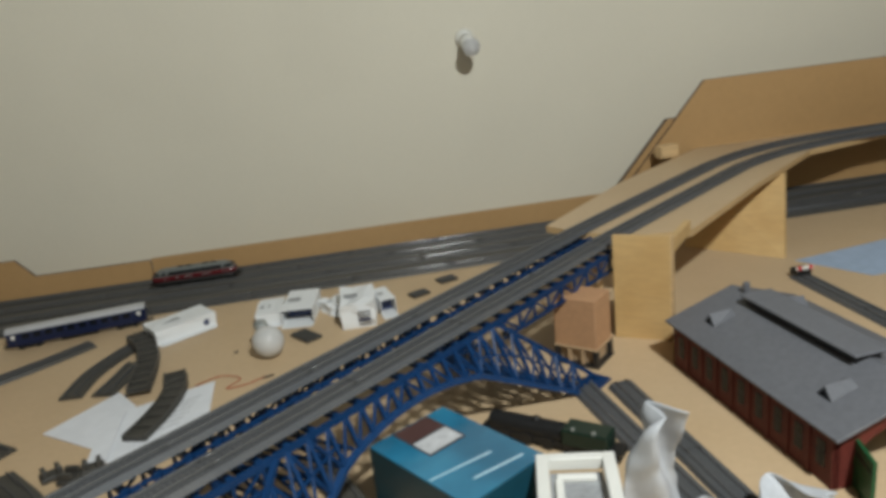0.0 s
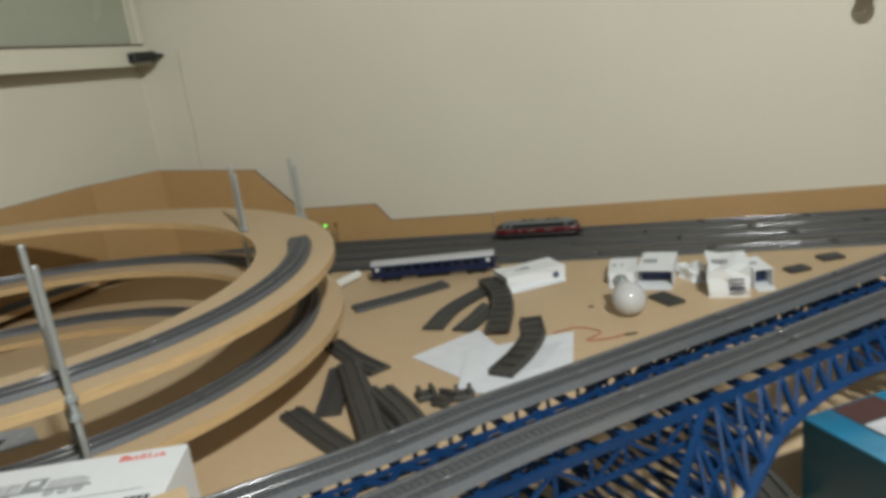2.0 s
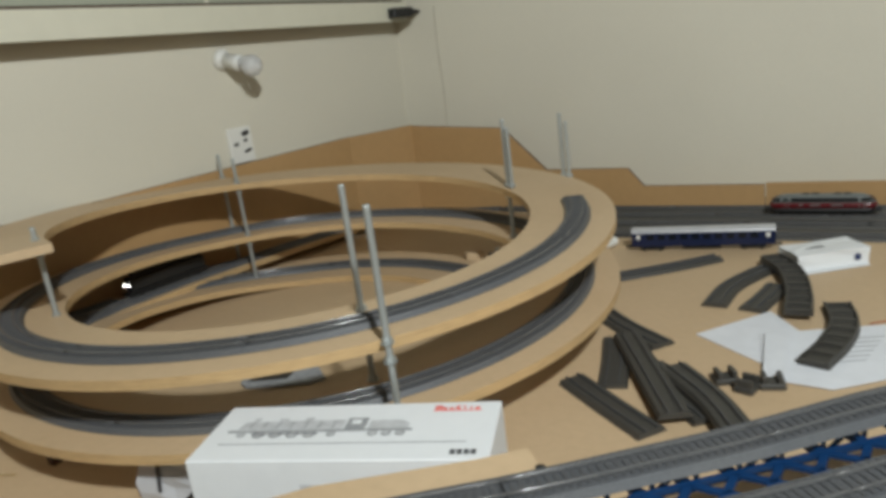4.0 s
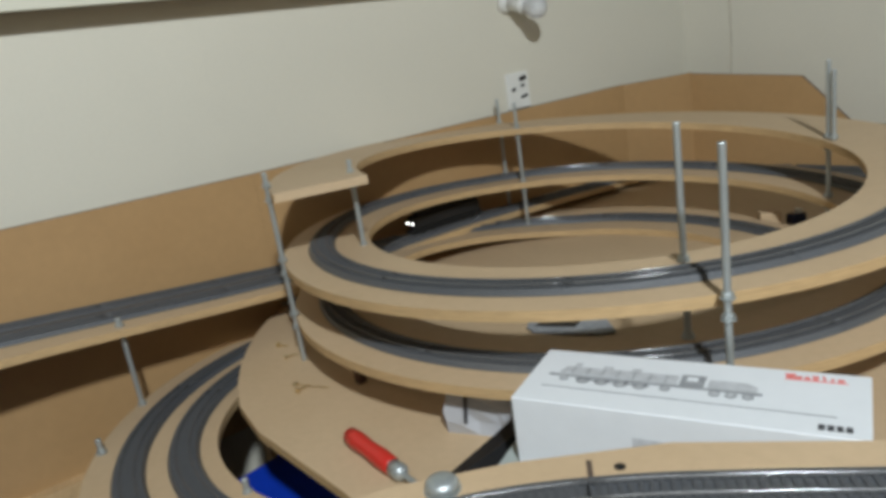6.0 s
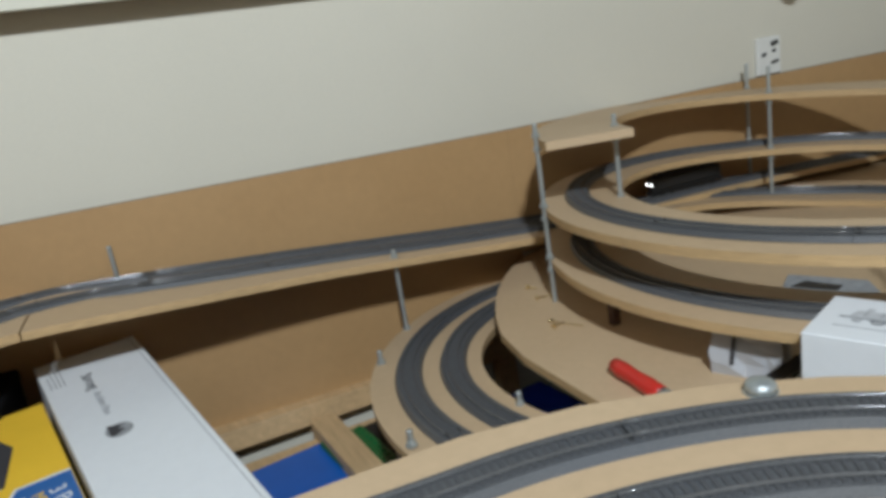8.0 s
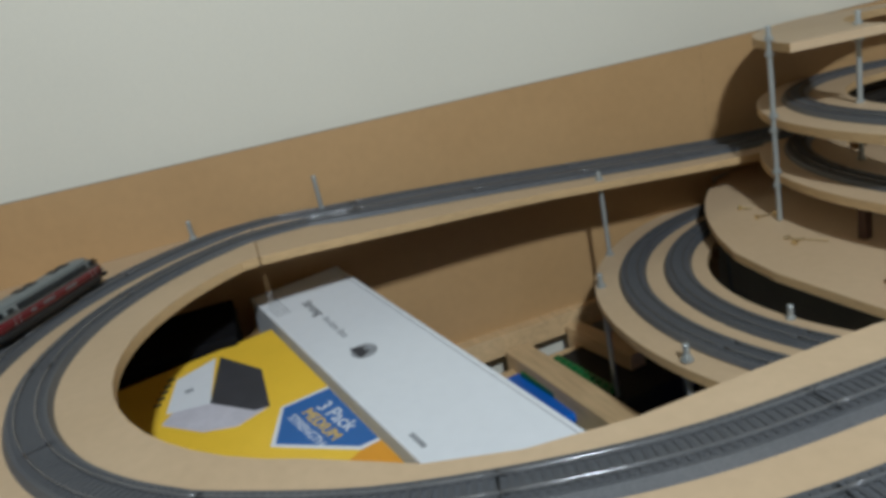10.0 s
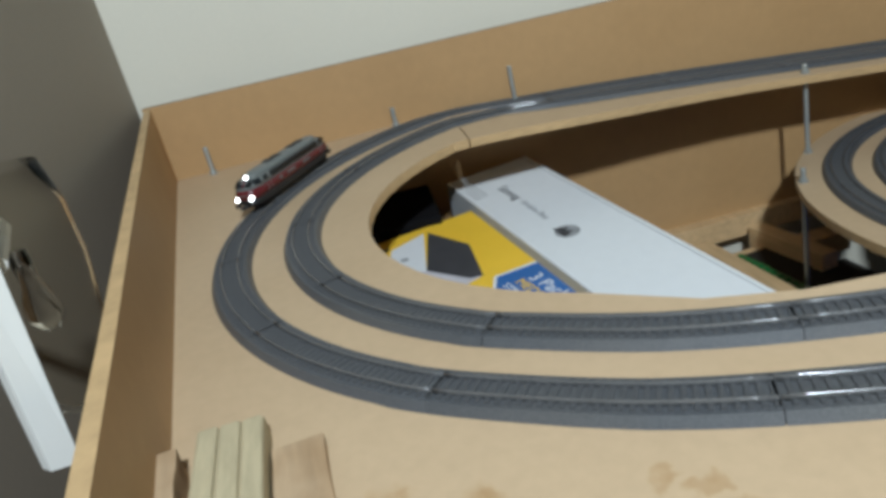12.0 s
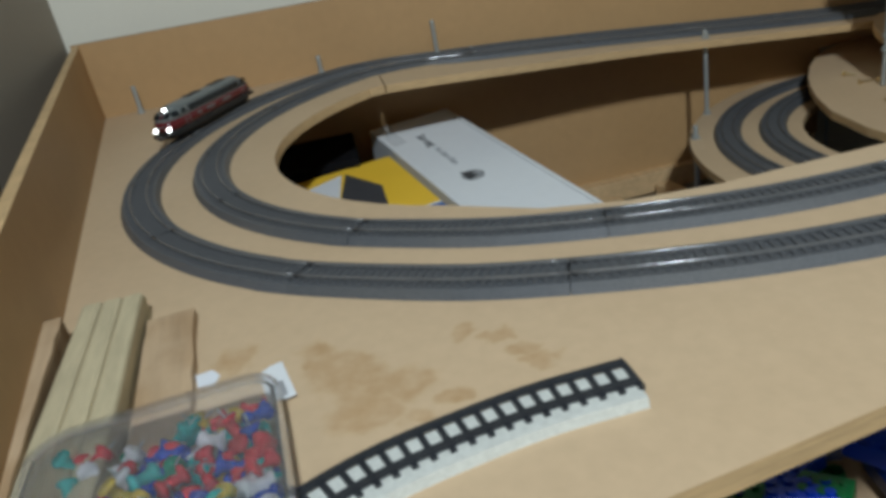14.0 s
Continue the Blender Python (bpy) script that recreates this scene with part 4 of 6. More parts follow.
def coach(m):
    L, W = 0.262, 0.032
    t = thing("passenger_coach", "dark blue model passenger coach with a silver roof", "model coach", m)
    b = part("body", box((L, W, 0.028), (0, 0, 0.024), bevel=0.002, segments=2), COACHBLUE, t)
    bm = bmesh.new()
    prof = [(W / 2 * math.cos(radians(a)), 0.038 + 0.0075 * math.sin(radians(a))) for a in range(0, 181, 20)]
    ends = [[bm.verts.new((x, y, z)) for y, z in prof] for x in (-L / 2, L / 2)]
    for i in range(len(prof) - 1):
        bm.faces.new((ends[0][i], ends[0][i + 1], ends[1][i + 1], ends[1][i]))
    bm.faces.new(ends[0])
    bm.faces.new(ends[1][::-1])
    bm.faces.new((ends[0][0], ends[1][0], ends[1][-1], ends[0][-1]))
    part("roof", bm, material("bright_silver_roof", (0.55, 0.56, 0.58), 0.35, metal=0.3, spread=0.05), t)
    for sy in (-1, 1):
        for k in range(10):
            part("window", box((0.013, 0.0008, 0.0095), (-0.095 + 0.021 * k, sy * (W / 2 + 0.0002), 0.029)), WINDOWDARK, b)
        for x in (-0.118, 0.118):
            dr = part("door", box((0.012, 0.0008, 0.022), (x, sy * (W / 2 + 0.0002), 0.024)), COACHBLUE, b)
            part("door_window", box((0.007, 0.001, 0.008), (x, sy * (W / 2 + 0.0004), 0.030)), WHITEPL, dr)
    for sx in (-1, 1):
        bg = part("bogie", box((0.045, 0.024, 0.007), (sx * 0.092, 0, 0.0065), bevel=0.001), LOCOBLACK, t)
        for dx in (-0.015, 0.015):
            for y in (-0.0085, 0.0085):
                part("wheel", cyl(0.0052, 0.003, (sx * 0.092 + dx, y - 0.0015, 0.0052), Matrix.Rotation(-math.pi / 2, 4, "X"), n=14), LOCOBLACK, bg)
        part("coupler", box((0.012, 0.006, 0.003), (sx * 0.136, 0, 0.008)), LOCOBLACK, t)
    part("underframe", box((0.07, 0.022, 0.008), (0, 0, 0.008), bevel=0.001), LOCOBLACK, t)
    return t


coach(pose(-0.585, 1.490, 0.0, 0, 0, 9))


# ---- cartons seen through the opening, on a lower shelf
tagged(part("lower_shelf", box((1.30, 1.02, 0.018), (-1.06, -0.02, -0.339)), DARKSHELF), "rough pine shelf under the layout, coloured near black for shade", "shelf", "", "structure")
tagged(part("lower_shelf_far", box((3.2, 1.25, 0.018), (0.62, 1.18, -0.339)), DARKSHELF), "rough pine shelf under the table, coloured near black for shade", "shelf", "", "structure")


def carton(name, label, m, size, mat):
    """A closed carton whose top face lies at the pose's z = 0, with taped seams."""
    t = thing(name, label, "carton", m)
    part("body", box(size, (0, 0, -size[2] / 2), bevel=0.0012), mat, t)
    return t


# white carton, sloping a little towards the aisle
wc = carton("white_carton", "long white archive box with small grey lettering", pose(-1.345, -0.122, 0.012, 0, 5.8, 9), (0.60, 0.148, 0.085), WHITEBOX)
part("end_flap", box((0.0008, 0.142, 0.054), (-0.3006, 0, -0.030)), WHITEBOX, wc)
text("Strong", 0.0215, pose(-0.188, -0.0165, 0.0006, 0, 0, 1), DARKPRINT, wc)
text("Archive Box", 0.0150, pose(-0.110, -0.017, 0.0006, 0, 0, -1), GREYPRINT, wc)
mark = part("logo_mark", cyl(0.017, 0.0005, (-0.022, -0.017, 0.0002), n=20), GREYPRINT, wc)
part("logo_shape", slab([(-0.040, -0.029), (-0.008, -0.029), (-0.018, -0.010), (-0.025, -0.018), (-0.030, -0.011)], 0.0011, 0.0004), DARKPRINT, mark)
for k in range(4):
    part("print_bar", box((0.085 - 0.014 * k, 0.0016, 0.0004), (-0.245 + 0.007 * k, -0.046 - 0.006 * k, 0.0002)), GREYPRINT, wc)
part("print_bar", box((0.028, 0.006, 0.0004), (0.180, -0.058, 0.0002)), GREYPRINT, wc)
part("tape_seam", box((0.598, 0.0012, 0.0003), (0, 0.066, 0.0001)), GREYPRINT, wc)

# yellow carton
yc = carton("yellow_carton", "yellow printed carton with a box picture and blue label", pose(-1.19, -0.335, -0.007, 0, 5.8, 9), (0.622, 0.306, 0.085), YELLOW)
pic = part("picture_floor", slab([(-0.187, 0.029), (-0.126, 0.080), (-0.116, 0.040), (-0.135, 0.005), (-0.185, -0.030), (-0.215, 0.000)], 0.0007, 0.0004), material("pale_print", (0.58, 0.56, 0.60), 0.5), yc)
part("picture_wall", slab([(-0.274, 0.010), (-0.291, 0.066), (-0.187, 0.029), (-0.205, -0.020)], 0.0009, 0.0004), WHITEBOX, pic)
part("picture_lid", slab([(-0.289, 0.072), (-0.214, 0.104), (-0.126, 0.083), (-0.131, 0.066), (-0.187, 0.029)], 0.0011, 0.0004), DARKPRINT, pic)
for k in range(5):
    part("picture_tooth", box((0.006, 0.009, 0.0003), (-0.280 + 0.012 * k, 0.004 - 0.007 * k, 0.0011)), DARKPRINT, pic)
part("picture_mark", box((0.008, 0.010, 0.0003), (-0.235, 0.016, 0.0012)), GREYPRINT, pic)
part("label_edge", slab([(-0.114, 0.092), (-0.113, 0.1515), (0.022, 0.1515), (0.022, 0.128), (-0.052, 0.056)], 0.0007, 0.0004), WHITEBOX, yc)
lb = part("blue_label", slab([(-0.110, 0.094), (-0.108, 0.1512), (0.018, 0.1512), (0.017, 0.130), (-0.052, 0.062)], 0.0010, 0.0004), LABELBLUE, yc)
text("3 Pack", 0.026, pose(-0.050, 0.134, 0.0014, 0, 0, 6), WHITEBOX, lb)
text("MEDIUM", 0.0195, pose(-0.048, 0.114, 0.0014, 0, 0, 5), YELLOW, lb)
text("STRENGTH", 0.0150, pose(-0.050, 0.097, 0.0014, 0, 0, 5), WHITEBOX, lb)
part("orange_panel", slab([(0.023, 0.128), (0.023, 0.1515), (0.12, 0.1515), (0.12, 0.03), (0.06, 0.03)], 0.0008, 0.0004), ORANGE, yc)
part("blue_panel", slab([(-0.165, -0.055), (-0.085, -0.010), (-0.030, -0.060), (-0.060, -0.145), (-0.150, -0.145)], 0.0008, 0.0004), LABELBLUE, yc)

# black boxes are added so the dark void behind the cartons stays black
bc2 = carton("black_filler_box", "plain black box filling the dark part of the opening", pose(-1.455, -0.285, -0.080, 0, 0, 8), (0.46, 0.46, 0.245), BLACKFILL)
part("lid", box((0.465, 0.465, 0.020), (0, 0, 0.001), bevel=0.003), BLACKFILL, bc2)

tb = carton("tall_black_filler", "matt black box added to keep the gap by the wall panel dark", pose(-1.602, -0.425, 0.034, 0, 0, -5), (0.165, 0.30, 0.36), BLACKFILL)
part("lid", box((0.169, 0.304, 0.022), (0, 0, -0.008), bevel=0.003), BLACKFILL, tb)

# timber frame under the ramp
fr = [((-1.655, -0.15), (-1.615, 0.62), -0.165, 0.045, 0.04), ((-1.57, -0.10), (-1.55, 0.42), -0.215, 0.04, 0.035), ((-1.595, 0.165), (-1.19, 0.175), -0.185, 0.045, 0.045),
      ((-1.60, 0.285), (-1.43, 0.30), -0.185, 0.03, 0.04)]
for a, b, z, w, h in fr:
    t = thing("frame_batten", "bare pine batten of the layout's frame", "batten", group="frame battens")
    part("batten", bar((a[0], a[1], z - h / 2), (b[0], b[1], z - h / 2), w, h), PINE, t)
for a in ((-1.64, -0.10), (-1.62, 0.56), (-1.215, 0.175)):
    t = thing("table_leg", "bare pine leg under the frame", "leg", group="frame legs")
    part("leg", box((0.04, 0.04, 0.13), (a[0], a[1], -0.265)), PINE, t)


def brick_plate(m, nx, ny, mat, label, height=0.0096, pitch=0.016):
    t = thing("brick_plate", label, "toy brick plate", m, "toy brick plates")
    part("plate", box((nx * pitch, ny * pitch, height), (0, 0, height / 2), bevel=0.0004), mat, t)
    bm = bmesh.new()
    for i in range(nx):
        for j in range(ny):
            cyl(0.0048, 0.0034, ((i - nx / 2 + 0.5) * pitch, (j - ny / 2 + 0.5) * pitch, height), n=8, bm=bm)
    tagged(part("studs", bm, mat, t), kind="stuff")
    return t


crate = thing("blue_crate", "bright blue plastic crate lid under the ramp", "crate", pose(-1.465, 0.045, -0.33, 0, 0, 4))
part("tub", box((0.16, 0.20, 0.10), (0, 0, 0.05), bevel=0.006, segments=2), WHITEPL, crate)
part("lid", box((0.175, 0.215, 0.018), (0, 0, 0.109), bevel=0.005, segments=2), BLUECRATE, crate)
brick_plate(pose(-1.462, 0.185, -0.212, 0, 0, 4), 10, 5, GREENBRICK, "green toy brick plate beside the blue crate", 0.0096)
# this crate shares the shelf's shade tone
cr2 = thing("darkened_crate", "storage crate on the lower shelf, darkened for shade", "crate", pose(-1.46, 0.24, -0.33, 0, 0, 4))
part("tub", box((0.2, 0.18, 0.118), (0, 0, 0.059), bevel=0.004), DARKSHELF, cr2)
brick_plate(pose(-1.27, 0.08, -0.30, 0, 0, 8), 18, 12, GREENBRICK, "green toy brick plate in the shade under the loop", 0.03)
cr3 = thing("deep_blue_crate", "deep blue storage crate under the lower loop", "crate", pose(-1.25, 0.462, -0.33, 0, 0, 4))
part("tub", box((0.29, 0.105, 0.15), (0, 0, 0.075), bevel=0.006, segments=2), BLUEBRICK, cr3)
part("rim", box((0.305, 0.118, 0.010), (0, 0, 0.155), bevel=0.003, segments=2), BLUEBRICK, cr3)
tray = thing("grey_carton", "shallow grey carton full of toy bricks", "carton", pose(-0.93, 0.03, -0.33))
part("body", box((0.34, 0.34, 0.116), (0, 0, 0.058), bevel=0.001), CARD, tray)
random.seed(5)
for k in range(40):
    nx, ny = random.choice(((2, 4), (2, 6), (4, 4), (2, 3), (1, 6)))
    t = thing("toy_brick", "loose toy building brick on the lower shelf", "toy brick",
              pose(-0.93 + random.uniform(-0.13, 0.13), 0.03 + random.uniform(-0.13, 0.13), -0.212 + 0.012 * (k % 4), random.uniform(-6, 6), random.uniform(-6, 6), random.uniform(0, 180)), "loose toy bricks")
    mat = random.choice((GREENBRICK, DIMBLUEBRICK, DIMBLUEBRICK, GREENBRICK, BLUEBRICK))
    part("brick", box((nx * 0.016, ny * 0.016, 0.0192), (0, 0, 0.0096), bevel=0.0006), mat, t)
    bm = bmesh.new()
    for i in range(nx):
        for j in range(ny):
            cyl(0.0048, 0.0034, ((i - nx / 2 + 0.5) * 0.016, (j - ny / 2 + 0.5) * 0.016, 0.0192), n=8, bm=bm)
    tagged(part("studs", bm, mat, t), kind="stuff")

# ---- bolts and rods on the front board and the ramp
p = along_b(0.576, 0.024)
rod(p.x, p.y, ramp_z(0.576) - 0.018, 0.193, [ramp_z(0.576) + 0.001])
p = along_b(0.376, 0.032)
rod(p.x, p.y, 0.130, 0.176, [ZP + 0.001], "zinc threaded rod end standing above the board")
p = along_b(0.076, 0.038)
rod(p.x, p.y, 0.130, 0.190, [ZP + 0.001], "zinc threaded rod end standing above the board")


def coach_bolt(x, y, z, label="round zinc bolt head on the board"):
    t = thing("bolt_head", label, "bolt", pose(x, y, z), "bolt heads")
    part("washer", cyl(0.0125, 0.0014, n=20), ZINC, t)
    part("head", lathe([(0.0115, 0.0014), (0.0112, 0.006), (0.009, 0.0085), (0.004, 0.0098), (0.0005, 0.010)], 20), ZINC, t)


coach_bolt(-0.742, 0.286, ZP)
for x, y in ((-0.502, 0.490), (-0.664, 0.372)):
    t = thing("wood_screw", "countersunk screw head sunk in the board", "screw", pose(x, y, ZP), "board screws")
    part("head", cyl(0.0038, 0.0006, n=14), LOCOBLACK, t)
seam = thing("board_seam", "dark butt joint line across the front board", "seam", kind="structure")
part("line", slab([(-0.686, 0.365), (-0.683, 0.367), (-0.640, 0.318), (-0.643, 0.316)], ZP + 0.0006, 0.0008), PENCIL, seam)

# ---- loose things on the front board
def timber(m, size, mat, label, grooves=0):
    t = thing("timber_offcut", label, "timber", m, "timber offcuts")
    if not grooves:
        # torn, slightly wavy edges
        random.seed(len(label))
        a, b = size[0] / 2, size[1] / 2
        xs = [a - size[0] * k / 12 for k in range(13)]
        right = [(x, b + random.uniform(-0.0009, 0.0006)) for x in xs]
        left = [(x, -b * (0.85 if k == 12 else 1.0) + random.uniform(-0.0006, 0.0012)) for k, x in enumerate(xs[::-1])]
        part("plank", slab(right[::-1] + left[::-1], size[2], size[2]), mat, t)
        return t
    w = size[1] / grooves
    for k in range(grooves):
        y = -size[1] / 2 + w * (k + 0.5)
        bm = box((size[0] * (1.0 - 0.012 * k), w * 0.99, size[2]), (0, y, size[2] / 2), bevel=0.0025, segments=2)
        part("ridge", bm, mat, t)
    part("core", box((size[0] * 0.998, size[1] * 0.98, size[2] * 0.75), (0, 0, size[2] * 0.375)), mat, t)
    return t


timber(pose(-0.772, -0.5215, ZP, 0, 0, 0.5), (0.252, 0.040, 0.020), GREYWOOD, "grey green grooved timber offcut lying by the panel", 3)
timber(pose(-0.785, -0.5525, ZP, 0, 0, 4), (0.195, 0.016, 0.022), BROWNWOOD, "thin brown batten lying against the end panel")
timber(pose(-0.772, -0.483, ZP, 0, 0, 1.5), (0.200, 0.030, 0.008), BROWNWOOD, "brown stained board offcut beside the grooved timber")
lab = thing("white_label", "small white paper label with a grey print", "label", pose(-0.763, -0.4235, ZP + 0.001, 3, -5, 8))
part("card", box((0.043, 0.0135, 0.0006), (0, 0, 0.0006)), WHITEBOX, lab)
part("print_bar", box((0.018, 0.006, 0.0002), (0.010, 0, 0.0010)), GREYPRINT, lab)
lab2 = thing("paper_scrap", "small torn scrap of white paper", "paper scrap", pose(-0.790, -0.463, ZP))
part("scrap", slab([(-0.006, -0.006), (0.008, -0.004), (0.009, 0.005), (0.001, 0.008), (-0.007, 0.004)], 0.001, 0.0008), PAPER, lab2)


def ladder_track():
    t = thing("flexible_track", "black sleeper track piece on a white foam strip", "model track")
    z = ZP + 0.005
    pts = smooth_path([(-0.672, -0.261, z), (-0.6745, -0.305, z), (-0.672, -0.346, z), (-0.666, -0.386, z), (-0.654, -0.421, z), (-0.636, -0.457, z), (-0.612, -0.490, z)], 8)
    dark = material("dark_grey_sleeper_plastic", (0.022, 0.024, 0.028), 0.5, spread=0.15)
    for x in (-0.0078, 0.0078):
        part("rail", sweep(pts, [(x - 0.0013, 0.0015), (x + 0.0013, 0.0015), (x + 0.0013, 0.0048), (x - 0.0013, 0.0048)]), dark, t)
    for p, n in frames(resample(pts, 0.0092)):
        part("sleeper", bar(p - n * 0.0088 + Vector((0, 0, 0.001)), p + n * 0.0118 + Vector((0, 0, 0.001)), 0.0030, 0.003), dark, t)
    st = [p - Vector((0, 0, 0.005)) for p in pts]
    part("foam_strip", sweep(st, [(-0.0070, 0), (0.0185, 0), (0.0175, 0.0055), (-0.0070, 0.0055)]), material("white_foam", (0.56, 0.57, 0.52), 0.8, scale=300, spread=0.12, bump=0.4), t)


ladder_track()


PIN_AT = pose(-0.678, -0.475, ZP, 0, 0, 1)


def rounded(a, b, r, n=6):
    """A rectangle in plan with rounded corners."""
    out = []
    for cx, cy, a0 in ((a / 2 - r, b / 2 - r, 0), (-a / 2 + r, b / 2 - r, 90), (-a / 2 + r, -b / 2 + r, 180), (a / 2 - r, -b / 2 + r, 270)):
        out += [(cx + r * math.cos(radians(a0 + 90 * k / n)), cy + r * math.sin(radians(a0 + 90 * k / n))) for k in range(n + 1)]
    return out


def pin_box():
    t = thing("pin_box", "clear plastic box full of coloured push pins", "plastic box", PIN_AT)
    a, b, h = 0.108, 0.110, 0.026
    o, i = rounded(a, b, 0.016), rounded(a - 0.003, b - 0.003, 0.0145)
    bm = bmesh.new()
    rings = [[bm.verts.new((x, y, z)) for x, y in q] for q, z in ((o, 0.0014), (o, h), (i, h), (i, 0.0014))]
    for u, v in zip(rings, rings[1:] + rings[:1]):
        for k in range(len(o)):
            bm.faces.new((u[k], u[(k + 1) % len(o)], v[(k + 1) % len(o)], v[k]))
    part("wall", bm, PLASTIC, t)
    part("bottom", slab(o, 0.0013, 0.0012), PLASTIC, t)
    part("lid", slab(rounded(a + 0.002, b + 0.002, 0.017), h + 0.0018, 0.0014), PLASTIC, t)
    bm = bmesh.new()
    o, i = rounded(a + 0.0045, b + 0.0045, 0.0182), rounded(a + 0.0022, b + 0.0022, 0.0171)
    rings = [[bm.verts.new((x, y, z)) for x, y in q] for q, z in ((o, h - 0.003), (o, h + 0.0024), (i, h + 0.0024), (i, h - 0.003))]
    for u, v in zip(rings, rings[1:] + rings[:1]):
        for k in range(len(o)):
            bm.faces.new((u[k], u[(k + 1) % len(o)], v[(k + 1) % len(o)], v[k]))
    part("rim", bm, PLASTIC, t)
    return t


pb = pin_box()
random.seed(11)
for k in range(165):
    t = thing("push_pin", "coloured plastic push pin in the clear box", "push pin", group="push pins")
    x, y = random.uniform(-0.043, 0.046), 0.046 - 0.088 * random.random() ** 1.4
    z = 0.0065 + 0.014 * random.random()
    t.matrix_basis = PIN_AT @ pose(x, y, z, random.uniform(0, 180), random.uniform(0, 180), random.uniform(0, 360))
    mat = PINMATS[random.choice((0, 0, 0, 1, 1, 3, 3, 3, 4, 4, 2, 5))]
    part("head", lathe([(0.0046, -0.006), (0.0046, -0.0045), (0.0026, -0.003), (0.0030, 0.003), (0.0050, 0.0045), (0.0050, 0.006)], 8), mat, t)
    part("needle", cyl(0.0005, 0.006, (0, 0, 0.006), n=5), ZINC, t)

# ---- things on the table end beside the helix
drv = thing("screwdriver", "screwdriver with a red plastic handle lying on the board", "screwdriver", look((-1.066, 0.410, 0.0125), (-0.945, 0.397, 0.0110)))
tz = Matrix.Rotation(math.pi, 4, "X")
part("handle", lathe([(0.004, 0.0), (0.0095, 0.003), (0.0108, 0.02), (0.0095, 0.045), (0.0108, 0.070), (0.0100, 0.090), (0.008, 0.094)], 20, turn=tz), REDPL, drv)
part("collar", lathe([(0.009, 0.094), (0.0095, 0.108), (0.006, 0.114)], 16, turn=tz), ZINC, drv)
part("shaft", cyl(0.0032, 0.09, (0, 0, -0.112), tz, n=10), ZINC, drv)
for k, (x, y, rz) in enumerate(((-1.408, 0.512, 20), (-1.354, 0.493, 70), (-1.342, 0.518, 130), (-1.237, 0.443, 95))):
    t = thing("brass_hook", "small brass screw lying on the board", "screw", pose(x, y, 0.0035, 0, 90, rz), "brass screws")
    part("head", cyl(0.0044, 0.0026, (0, 0, -0.001), n=12), BRASS, t)
    part("shank", cyl(0.0020, 0.020, n=8, r2=0.0008), BRASS, t)
t = thing("wire_offcut", "bent brass wire offcut with a screw eye", "wire", pose(-1.255, 0.455, 0.002, 0, 0, 15))
part("wire", bar((0, 0, 0), (0.05, 0.006, 0.001), 0.0016, n=6), BRASS, t)
part("eye", lathe([(0.004, 0.0), (0.005, 0.001), (0.004, 0.002)], 12, at=(-0.004, 0, 0)), BRASS, t)
gb = carton("grey_carton", "low pale grey carton under the white box", pose(-0.74, 0.525, 0.048, 0, 0, 19), (0.26, 0.12, 0.048), material("pale_grey_card", (0.36, 0.40, 0.38), 0.6))


